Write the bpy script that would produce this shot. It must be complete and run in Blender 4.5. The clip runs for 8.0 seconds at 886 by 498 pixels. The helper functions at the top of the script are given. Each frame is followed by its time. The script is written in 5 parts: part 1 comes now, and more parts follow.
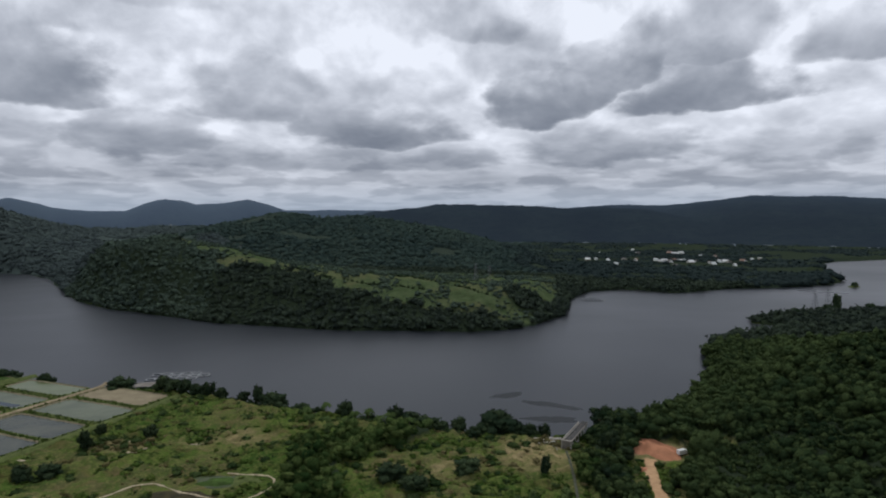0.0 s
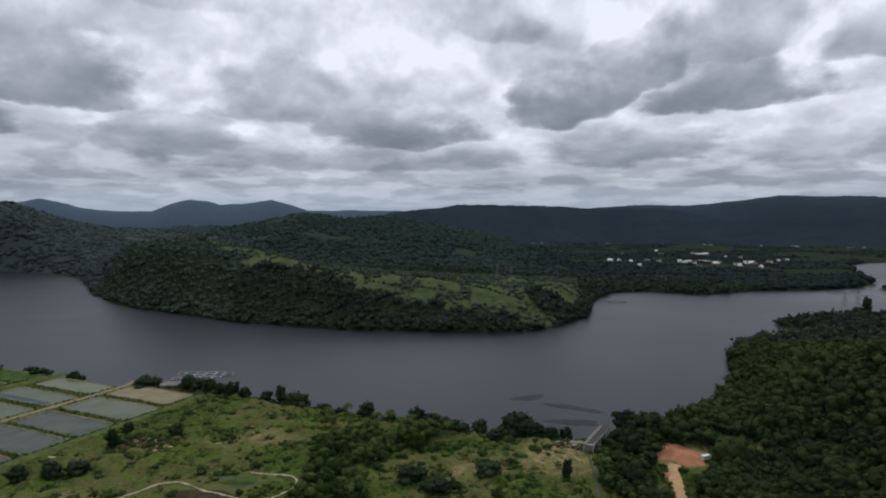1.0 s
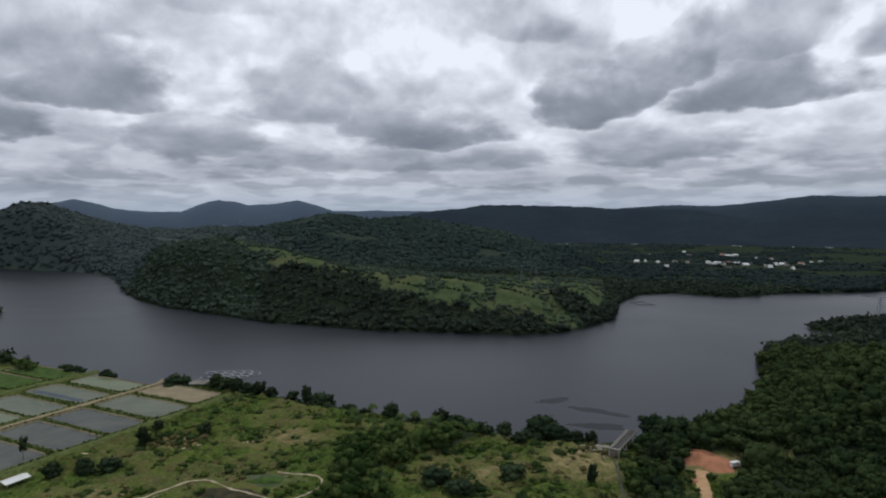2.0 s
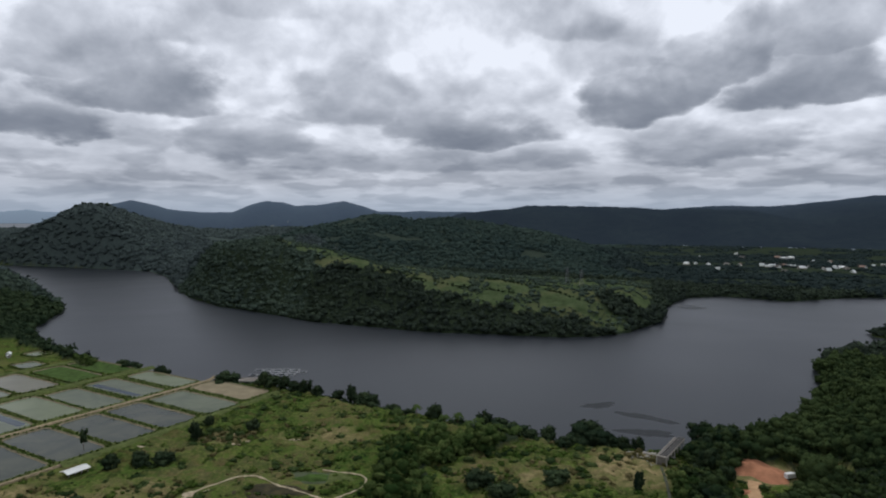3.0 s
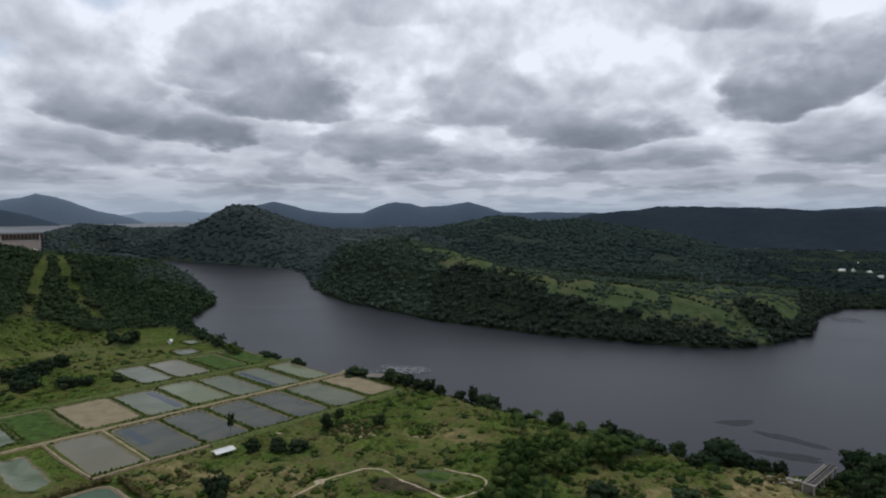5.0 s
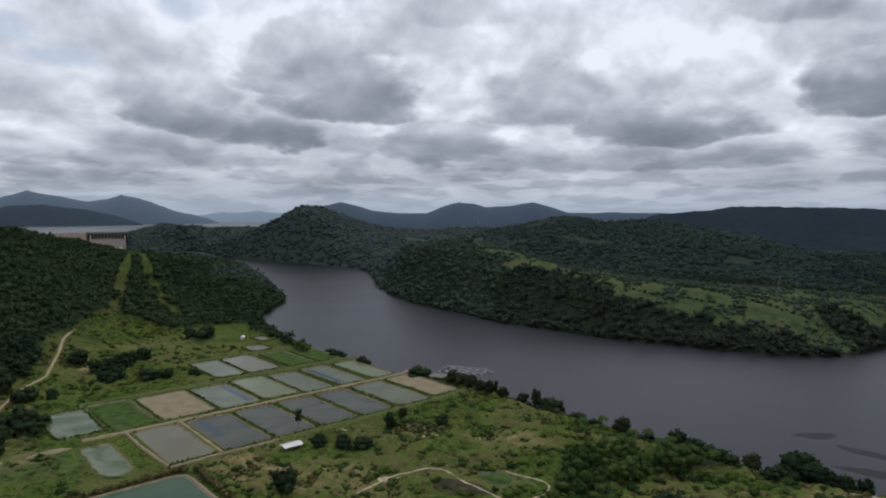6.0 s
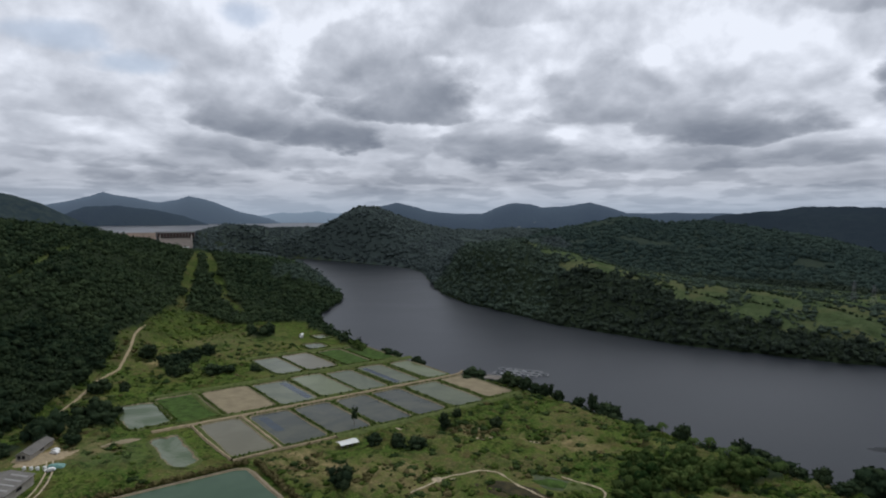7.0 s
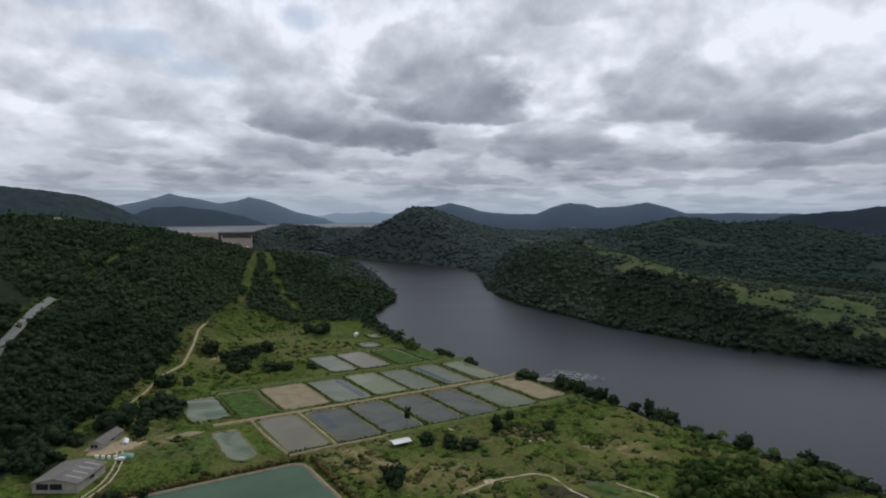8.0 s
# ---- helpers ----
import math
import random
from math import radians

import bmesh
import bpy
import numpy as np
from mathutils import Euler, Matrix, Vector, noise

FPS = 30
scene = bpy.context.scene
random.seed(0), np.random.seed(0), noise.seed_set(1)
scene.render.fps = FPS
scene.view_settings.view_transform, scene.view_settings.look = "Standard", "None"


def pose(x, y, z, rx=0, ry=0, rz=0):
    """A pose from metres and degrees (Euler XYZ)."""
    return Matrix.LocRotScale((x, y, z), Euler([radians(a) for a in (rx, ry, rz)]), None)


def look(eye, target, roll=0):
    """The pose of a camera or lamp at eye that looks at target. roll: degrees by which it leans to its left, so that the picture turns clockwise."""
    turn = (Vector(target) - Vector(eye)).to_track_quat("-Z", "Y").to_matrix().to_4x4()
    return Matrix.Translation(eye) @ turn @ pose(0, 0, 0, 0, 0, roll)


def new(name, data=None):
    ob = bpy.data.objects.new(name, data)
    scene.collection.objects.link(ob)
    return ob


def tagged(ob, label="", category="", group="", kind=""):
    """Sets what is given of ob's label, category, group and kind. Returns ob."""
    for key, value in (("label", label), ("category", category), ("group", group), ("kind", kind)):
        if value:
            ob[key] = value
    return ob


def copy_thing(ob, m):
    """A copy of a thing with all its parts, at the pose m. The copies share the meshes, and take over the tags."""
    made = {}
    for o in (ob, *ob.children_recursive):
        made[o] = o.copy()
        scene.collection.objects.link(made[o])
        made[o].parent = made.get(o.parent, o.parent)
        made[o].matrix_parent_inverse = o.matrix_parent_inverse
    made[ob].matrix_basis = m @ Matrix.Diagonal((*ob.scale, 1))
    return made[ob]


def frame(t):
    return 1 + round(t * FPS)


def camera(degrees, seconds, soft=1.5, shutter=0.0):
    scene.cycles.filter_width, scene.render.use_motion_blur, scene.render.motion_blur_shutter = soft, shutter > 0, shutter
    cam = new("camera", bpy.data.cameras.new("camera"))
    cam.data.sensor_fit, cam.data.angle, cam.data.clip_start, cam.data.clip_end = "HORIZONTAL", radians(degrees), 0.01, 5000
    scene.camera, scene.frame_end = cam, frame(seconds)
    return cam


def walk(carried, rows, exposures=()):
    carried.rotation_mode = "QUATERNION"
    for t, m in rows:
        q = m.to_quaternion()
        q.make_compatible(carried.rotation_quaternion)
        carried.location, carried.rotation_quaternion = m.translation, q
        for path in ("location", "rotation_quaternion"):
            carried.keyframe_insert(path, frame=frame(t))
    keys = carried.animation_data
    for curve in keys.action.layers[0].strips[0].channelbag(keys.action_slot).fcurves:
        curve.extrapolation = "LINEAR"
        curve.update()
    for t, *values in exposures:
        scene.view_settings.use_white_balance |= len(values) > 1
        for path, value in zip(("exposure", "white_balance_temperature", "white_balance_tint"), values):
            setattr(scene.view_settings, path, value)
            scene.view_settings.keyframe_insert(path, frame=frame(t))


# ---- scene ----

# ---------------------------------------------------------------- camera
cam = camera(70.9, 8.0, soft=2.0)
# seconds, place, yaw to the left, pitch, roll
PATH = [
    (0.0, 0.00, 0.00, 110.00, 0.000, -3.152, -0.136),
    (0.5, -0.02, -0.05, 110.50, 1.094, -3.157, -0.130),
    (1.0, -0.10, -0.10, 110.97, 1.956, -3.134, -0.125),
    (2.5, -0.12, -0.18, 112.32, 6.011, -3.094, -0.100),
    (3.0, -0.05, -0.20, 112.65, 8.302, -3.060, -0.085),
    (3.5, 0.10, -0.22, 112.98, 10.956, -3.040, -0.070),
    (4.0, 0.20, -0.28, 113.45, 14.434, -3.030, -0.035),
    (5.5, 0.25, -0.45, 114.56, 22.282, -2.989, 0.060),
    (6.0, 0.37, -0.50, 114.89, 25.518, -2.984, 0.075),
    (6.5, 0.45, -0.53, 115.25, 28.405, -2.978, 0.085),
    (7.0, 0.54, -0.58, 115.55, 30.609, -2.966, 0.100),
    (7.5, 0.68, -0.70, 115.83, 32.961, -2.962, 0.100),
    (8.0, 0.83, -0.90, 116.16, 35.500, -2.955, 0.090),
]
walk(cam, [(t, pose(x, y, z, 0, 0, yaw) @ pose(0, 0, 0, 90 + pitch, 0, 0) @ pose(0, 0, 0, 0, 0, roll))
           for t, x, y, z, yaw, pitch, roll in PATH], exposures=[(0.0, 0.0, 6150, 10), (8.0, 0.0, 6150, 10)])

# ---------------------------------------------------------------- sky and sun
SUN_EL, SUN_AZ = 56.0, -8.0            # degrees; azimuth to the right of +y


def build_world():
    w = bpy.data.worlds.new("sky")
    scene.world = w
    w.use_nodes = True
    nt = w.node_tree
    nt.nodes.clear()
    N, L = nt.nodes, nt.links

    def m(op, a, b=None, c=None, clamp=False):
        n = N.new("ShaderNodeMath")
        n.operation, n.use_clamp = op, clamp
        for i, v in enumerate((a, b, c)):
            if v is None:
                continue
            if isinstance(v, (int, float)):
                n.inputs[i].default_value = v
            else:
                L.new(v, n.inputs[i])
        return n.outputs[0]

    def noise_of(vec, scale, detail, rough, dist=0.0):
        n = N.new("ShaderNodeTexNoise")
        n.inputs["Scale"].default_value, n.inputs["Detail"].default_value = scale, detail
        n.inputs["Roughness"].default_value, n.inputs["Distortion"].default_value = rough, dist
        L.new(vec, n.inputs["Vector"])
        return n.outputs["Fac"]

    def ramp(fac, lo, hi):
        n = N.new("ShaderNodeMapRange")
        n.interpolation_type = "SMOOTHSTEP"
        n.inputs[1].default_value, n.inputs[2].default_value = lo, hi
        L.new(fac, n.inputs[0])
        return n.outputs[0]

    def mix(fac, a, b):
        n = N.new("ShaderNodeMix")
        n.data_type = "RGBA"
        for v, s in ((fac, n.inputs[0]), (a, n.inputs[6]), (b, n.inputs[7])):
            if isinstance(v, tuple):
                s.default_value = (*v, 1)
            elif isinstance(v, (int, float)):
                s.default_value = v
            else:
                L.new(v, s)
        return n.outputs[2]

    def comb(x, y, z):
        n = N.new("ShaderNodeCombineXYZ")
        for v, s in zip((x, y, z), n.inputs):
            if isinstance(v, (int, float)):
                s.default_value = v
            else:
                L.new(v, s)
        return n.outputs[0]

    tc = N.new("ShaderNodeTexCoord").outputs["Generated"]
    sep = N.new("ShaderNodeSeparateXYZ")
    L.new(tc, sep.inputs[0])
    X, Y, Z = sep.outputs
    zc = m("MAXIMUM", Z, 0.0)
    az = m("MULTIPLY", m("ARCTAN2", X, Y), 57.2958)
    el = m("MULTIPLY", m("ARCSINE", m("MINIMUM", zc, 1.0)), 57.2958)
    # clouds lie flatter towards the horizon
    vv = m("LOGARITHM", m("ADD", el, 1.6), 2.718)
    hx, hy = m("MULTIPLY", X, 9.0), m("MULTIPLY", Y, 9.0)

    def at(dv, k=1.0, off=0.0):
        return comb(m("ADD", m("MULTIPLY", hx, k), off), m("MULTIPLY", hy, k), m("MULTIPLY", m("ADD", vv, dv), 3.1 * k))

    body, under = noise_of(at(0.0), 0.75, 6, 0.50, 0.15), noise_of(at(0.10), 0.75, 6, 0.50, 0.15)
    small, small_under = noise_of(at(0.0, 2.3, 7.0), 0.60, 5, 0.50, 0.2), noise_of(at(0.09, 2.3, 7.0), 0.60, 5, 0.50, 0.2)
    veil = noise_of(at(0.0, 0.35, 19.0), 0.7, 4, 0.5)
    n_warp, n_warp2 = noise_of(at(0.0, 1.3, 41.0), 0.8, 5, 0.52), noise_of(at(0.0, 1.8, 83.0), 0.8, 5, 0.52)
    waz = m("ADD", az, m("MULTIPLY", m("SUBTRACT", n_warp, 0.5), 8.0))
    wel = m("ADD", el, m("MULTIPLY", m("SUBTRACT", n_warp2, 0.5), 2.2))
    # big clouds: azimuth, base elevation, half width, height, weight, tilt of the base
    CLOUDS = [(8.0, 8.1, 4.4, 5.0, 1.0, .06), (13.0, 9.3, 4.4, 4.6, 1.0, .20), (17.5, 10.6, 4.6, 5.2, .98, .25), (22.6, 8.9, 7.0, 4.2, 1.0, .03), (23.6, 12.6, 6.0, 4.6, .64, 0), (7.4, 12.0, 4.4, 4.0, .42, .2),
              (33.0, 11.7, 4.4, 4.0, .58, .05), (-16.4, 8.3, 5.6, 5.2, .46, -.05), (-11.0, 8.0, 4.6, 4.6, .40, -.05), (-5.4, 6.2, 6.2, 2.8, .80, .04), (-8.5, 7.2, 4.5, 3.0, .6, 0),
              (-34.6, 8.5, 6.2, 5.6, .90, 0), (-37.0, 10.6, 6.6, 5.6, .62, 0), (-34.5, 14.0, 5.0, 5.0, .36, 0), (-40.6, 6.1, 5.6, 2.6, .92, 0), (-47.6, 7.0, 5.6, 2.4, .74, -.12), (-49.5, 9.1, 5.0, 5.0, .30, 0), (-25.5, 5.3, 6.0, 3.2, .52, 0),
              (-17.1, 4.1, 8.0, 1.4, .42, 0), (14.8, 4.5, 7.0, 3.0, .60, .03), (28.3, 4.5, 6.0, 2.0, .32, 0), (3.0, 15.4, 6.0, 3.4, .40, -.1),
              (-50.2, 4.7, 5.6, 2.4, .40, 0), (-51.6, 4.1, 12.0, 1.0, .42, 0), (-67.3, 9.2, 4.4, 2.4, .34, 0), (-60.8, 8.0, 6.6, 2.2, .22, 0),
              (-4.2, 4.0, 10.4, 1.5, .34, 0), (-33.4, 5.9, 3.0, 1.0, .30, 0), (-24.0, 16.8, 5.0, 3.0, .22, 0), (-30.0, 2.6, 9.0, 1.2, .26, 0),
              (6.0, 2.4, 9.0, 1.1, .28, 0), (24.0, 2.5, 8.0, 1.0, .24, 0), (-56.0, 2.6, 9.0, 1.0, .22, 0)]
    curl = noise_of(at(0.0, 1.5, 57.0), 0.8, 6, 0.52, 0.2)
    curl = m("MULTIPLY", m("SUBTRACT", curl, 0.5), 2.6)
    dark, rim = None, None
    for a0, e0, wa, he, wt, tilt in CLOUDS:
        du = m("SUBTRACT", waz, a0)
        u = m("DIVIDE", du, wa)
        v0 = m("DIVIDE", m("SUBTRACT", m("SUBTRACT", wel, e0 + 0.60), m("MULTIPLY", du, tilt)), he)
        v = m("MAXIMUM", v0, m("MULTIPLY", v0, -he * 1.15))
        d = m("ADD", m("ADD", m("MULTIPLY", u, u), m("MULTIPLY", v, v)), curl)
        deep = m("SUBTRACT", 1.0, m("MULTIPLY", ramp(v0, 0.0, 0.95), 0.55))
        g = m("MULTIPLY", m("MULTIPLY", ramp(d, 1.35, 0.30), deep), wt)
        dark = g if dark is None else m("MAXIMUM", dark, g)
        if wt > .45 and he > 3:
            lit = m("MULTIPLY", m("MULTIPLY", ramp(d, 2.3, 1.3), ramp(d, 0.75, 1.35)), ramp(v0, 0.0, 0.5))
            rim = lit if rim is None else m("MAXIMUM", rim, lit)
    relief = m("ADD", m("MULTIPLY", m("SUBTRACT", under, body), 1.6), m("MULTIPLY", m("SUBTRACT", small_under, small), 0.95))
    relief = m("MULTIPLY", relief, m("ADD", 0.30, m("MULTIPLY", ramp(el, 1.0, 9.0), 0.55)))
    grey = m("ADD", m("MULTIPLY", ramp(body, 0.46, 0.62), 0.15), m("MULTIPLY", ramp(veil, 0.38, 0.66), 0.11))
    grey = m("ADD", grey, m("MULTIPLY", ramp(el, 9.0, 0.5), 0.20))
    grey = m("ADD", grey, m("MULTIPLY", m("MULTIPLY", ramp(small, 0.43, 0.60), ramp(el, 11.0, 3.0)), 0.36))
    grey = m("SUBTRACT", grey, m("MULTIPLY", rim, 0.16))
    inner = m("MULTIPLY", dark, m("ADD", 0.60, m("MULTIPLY", body, 0.50)))
    shade = m("ADD", m("ADD", inner, grey), m("ADD", relief, 0.08))
    shade = m("MAXIMUM", shade, 0.0)
    shade = m("SUBTRACT", 1.0, m("POWER", 2.718, m("MULTIPLY", shade, -1.30)))
    cloud = mix(shade, (0.86, 0.875, 0.925), (0.050, 0.072, 0.112))
    haze = mix(m("MULTIPLY", ramp(el, 3.5, 0.0), 0.75), cloud, (0.33, 0.385, 0.46))
    # thin places where the blue shows
    hole = None
    for a0, e0, wa, he in ((-61.5, 13.8, 3.4, .9), (-56.5, 12.4, 2.6, .8), (-48.1, 17.1, 2.4, .9), (-67.0, 17.0, 4.0, 1.0)):
        u, v = m("DIVIDE", m("SUBTRACT", waz, a0), wa), m("DIVIDE", m("SUBTRACT", wel, e0), he)
        g = ramp(m("ADD", m("MULTIPLY", u, u), m("MULTIPLY", v, v)), 2.2, 0.0)
        hole = g if hole is None else m("MAXIMUM", hole, g)
    sky = N.new("ShaderNodeTexSky")
    sky.sky_type, sky.sun_disc = "NISHITA", False
    sky.sun_elevation, sky.sun_rotation = radians(SUN_EL), radians(SUN_AZ)
    blue = N.new("ShaderNodeVectorMath")
    blue.operation = "SCALE"
    blue.inputs["Scale"].default_value = 0.10
    L.new(sky.outputs[0], blue.inputs[0])
    thin = mix(0.55, blue.outputs[0], (0.50, 0.55, 0.62))
    out_col = mix(m("MULTIPLY", hole, 0.60), haze, thin)
    bg = N.new("ShaderNodeBackground")
    bg.inputs["Strength"].default_value = 1.0
    L.new(out_col, bg.inputs[0])
    out = N.new("ShaderNodeOutputWorld")
    L.new(bg.outputs[0], out.inputs[0])


build_world()
sun = new("sun", bpy.data.lights.new("sun", "SUN"))
sun.data.energy, sun.data.angle, sun.data.color = 1.4, radians(12), (1.0, 0.96, 0.88)
se, sa = radians(SUN_EL), radians(SUN_AZ)
sun.matrix_world = look((400 * math.sin(sa) * math.cos(se), 400 * math.cos(sa) * math.cos(se), 400 * math.sin(se)), (0, 0, 0))

# ---------------------------------------------------------------- materials


class Mat:
    """A node material with a few short ways to add nodes."""

    def __init__(self, name, rough=0.8, metal=0.0, spec=0.3):
        self.m = bpy.data.materials.new(name)
        self.m.use_nodes = True
        self.nt = self.m.node_tree
        self.b = self.nt.nodes["Principled BSDF"]
        self.b.inputs["Roughness"].default_value = rough
        self.b.inputs["Metallic"].default_value = metal
        self.b.inputs["Specular IOR Level"].default_value = spec

    def node(self, kind):
        return self.nt.nodes.new("ShaderNode" + kind)

    def link(self, a, b):
        self.nt.links.new(a, b)

    def pos(self):
        return self.node("NewGeometry").outputs["Position"]

    def noise(self, scale, detail=4, rough=0.55, vec=None, dist=0.0):
        n = self.node("TexNoise")
        n.inputs["Scale"].default_value, n.inputs["Detail"].default_value = scale, detail
        n.inputs["Roughness"].default_value, n.inputs["Distortion"].default_value = rough, dist
        self.link(vec or self.pos(), n.inputs["Vector"])
        return n.outputs["Fac"]

    def range(self, fac, lo, hi, a=0.0, b=1.0):
        n = self.node("MapRange")
        for i, v in enumerate((lo, hi, a, b)):
            n.inputs[i + 1].default_value = v
        self.link(fac, n.inputs[0])
        return n.outputs[0]

    def mix(self, fac, a, b, blend="MIX"):
        n = self.node("Mix")
        n.data_type, n.blend_type = "RGBA", blend
        for v, s in ((fac, n.inputs[0]), (a, n.inputs[6]), (b, n.inputs[7])):
            if isinstance(v, tuple):
                s.default_value = (*v, 1)
            elif isinstance(v, (int, float)):
                s.default_value = v
            else:
                self.link(v, s)
        return n.outputs[2]

    def math(self, op, a, b):
        n = self.node("Math")
        n.operation = op
        for v, s in zip((a, b), n.inputs):
            if isinstance(v, (int, float)):
                s.default_value = v
            else:
                self.link(v, s)
        return n.outputs[0]

    def colour(self, c):
        if isinstance(c, tuple):
            self.b.inputs["Base Color"].default_value = (*c, 1)
        else:
            self.link(c, self.b.inputs["Base Color"])
        return self

    def bump(self, height, strength=0.5, distance=0.2):
        n = self.node("Bump")
        n.inputs["Strength"].default_value, n.inputs["Distance"].default_value = strength, distance
        self.link(height, n.inputs["Height"])
        self.link(n.outputs[0], self.b.inputs["Normal"])
        return self


def plain(name, c, rough=0.8, scale=0.8, vary=0.25, metal=0.0, bump=0.0):
    """A surface with stains at two scales."""
    mt = Mat(name, rough, metal, 0.06 if rough >= 0.9 else 0.3)
    lo = tuple(v * (1 - vary) for v in c)
    hi = tuple(min(1, v * (1 + vary)) for v in c)
    col = mt.mix(mt.range(mt.noise(scale, 4), 0.3, 0.7), lo, hi)
    col = mt.mix(mt.range(mt.noise(scale * 7, 3), 0.45, 0.75, 0, 0.5), col, lo)
    mt.colour(col)
    if bump:
        mt.bump(mt.noise(scale * 5, 4), 0.6, bump)
    return mt.m


def foliage(name, dark, mid, warm, patch=0.03, spread=0.85):
    mt = Mat(name, 0.85, spec=0.0)
    rnd = mt.node("NewGeometry").outputs["Random Per Island"]
    obr = mt.node("ObjectInfo").outputs["Random"]
    # random leaf tones; warm also paints sunlit tops, dark the shade inside
    col = mt.mix(mt.range(mt.noise(patch, 3), 0.35, 0.65), dark, mid)
    col = mt.mix(mt.range(mt.noise(patch * 0.3, 3), 0.42, 0.66, 0, 0.35), col, warm)
    col = mt.mix(mt.range(rnd, 0.25, 1.0, 0, spread), col, warm)
    col = mt.mix(mt.range(obr, 0.0, 1.0, 0, 0.35), col, dark)
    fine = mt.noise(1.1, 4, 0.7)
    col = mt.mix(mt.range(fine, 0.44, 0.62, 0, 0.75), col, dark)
    mt.colour(col)
    mt.bump(mt.noise(1.5, 4, 0.7), 1.0, 1.1)
    return mt.m


def make_ground():
    mt = Mat("ground_cover", 0.95, spec=0.0)
    at = mt.node("Attribute")
    at.attribute_name = "cover"
    s = mt.node("SeparateColor")
    mt.link(at.outputs["Color"], s.inputs[0])
    wood, dry, lush = s.outputs
    n1, n2, n3 = mt.noise(0.03, 5, 0.6), mt.noise(0.16, 6, 0.66, dist=0.4), mt.noise(0.55, 5, 0.65)
    grass = mt.mix(mt.range(n1, 0.36, 0.64), (0.037, 0.075, 0.014), (0.083, 0.117, 0.024))
    grass = mt.mix(mt.range(n2, 0.45, 0.57, 0, 0.88), grass, (0.015, 0.030, 0.007))
    grass = mt.mix(mt.range(n3, 0.47, 0.62, 0, 0.75), grass, (0.112, 0.122, 0.037))
    grass = mt.mix(mt.range(mt.noise(1.3, 3, 0.6), 0.50, 0.62, 0, 0.55), grass, (0.020, 0.033, 0.011))
    grass = mt.mix(mt.range(mt.noise(0.09, 4, 0.6, dist=0.5), 0.52, 0.66, 0, 0.6), grass, (0.075, 0.057, 0.025))
    # meadow greens, with a little of the far hill's haze mixed in
    meadow = mt.mix(mt.range(mt.noise(0.06, 6, 0.7, dist=0.6), 0.38, 0.62), (0.046, 0.070, 0.029), (0.092, 0.116, 0.056))
    meadow = mt.mix(mt.range(n2, 0.50, 0.60, 0, 0.5), meadow, (0.024, 0.040, 0.018))
    grass = mt.mix(lush, grass, meadow)
    straw = mt.mix(mt.range(n2, 0.35, 0.65), (0.125, 0.104, 0.048), (0.275, 0.215, 0.112))
    col = mt.mix(mt.math("MULTIPLY", dry, mt.range(n2, 0.30, 0.62, 0.25, 1.0)), grass, straw)
    # woodland floor colour, with the shade between crowns darkened into it
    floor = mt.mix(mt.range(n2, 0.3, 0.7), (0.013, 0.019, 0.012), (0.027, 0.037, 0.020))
    # hazy tone of the far crowns, painted over the floor through alpha
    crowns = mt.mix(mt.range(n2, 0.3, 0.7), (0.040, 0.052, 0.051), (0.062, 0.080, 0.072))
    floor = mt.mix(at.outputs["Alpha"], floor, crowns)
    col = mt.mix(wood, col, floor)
    mt.colour(col)
    h = mt.math("ADD", mt.math("MULTIPLY", n2, 1.6), mt.math("MULTIPLY", n3, 0.45))
    mt.bump(h, 0.8, 1.2)
    return mt.m


def make_backdrop():
    mt = Mat("hazy_wooded_hills", 0.95, spec=0.0)
    n1, n2 = mt.noise(0.006, 5, 0.6), mt.noise(0.03, 5, 0.65)
    col = mt.mix(mt.range(n1, 0.35, 0.65), (0.006, 0.009, 0.010), (0.011, 0.016, 0.015))
    col = mt.mix(mt.range(n2, 0.45, 0.7), col, (0.005, 0.009, 0.009))
    # western hills round the lake painted paler, since cloud shade darkens the east
    sx = mt.node("SeparateXYZ")
    mt.link(mt.pos(), sx.inputs[0])
    green = mt.mix(mt.range(n2, 0.40, 0.62), (0.014, 0.024, 0.020), (0.038, 0.050, 0.034))
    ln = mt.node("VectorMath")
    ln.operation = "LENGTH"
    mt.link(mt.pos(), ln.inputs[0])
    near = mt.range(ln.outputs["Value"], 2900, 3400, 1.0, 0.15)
    col = mt.mix(mt.math("MULTIPLY", mt.range(sx.outputs[0], -1000, -2100, 0, 0.6), near), col, green)
    mt.colour(col)
    mt.bump(n2, 1.0, 12.0)
    # blue haze painted as a glow that strengthens with distance
    haze_glow = mt.node("FloatCurve")
    far = haze_glow.mapping.curves[0]
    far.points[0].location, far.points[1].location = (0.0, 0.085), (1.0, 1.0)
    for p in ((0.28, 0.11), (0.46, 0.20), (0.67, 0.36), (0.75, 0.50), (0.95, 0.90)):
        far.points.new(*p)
    haze_glow.mapping.update()
    mt.link(mt.range(ln.outputs["Value"], 2300, 4900), haze_glow.inputs["Value"])
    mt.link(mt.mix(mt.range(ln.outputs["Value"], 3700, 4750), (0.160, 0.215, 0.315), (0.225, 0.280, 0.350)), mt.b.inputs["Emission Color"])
    mt.link(haze_glow.outputs[0], mt.b.inputs["Emission Strength"])
    return mt.m


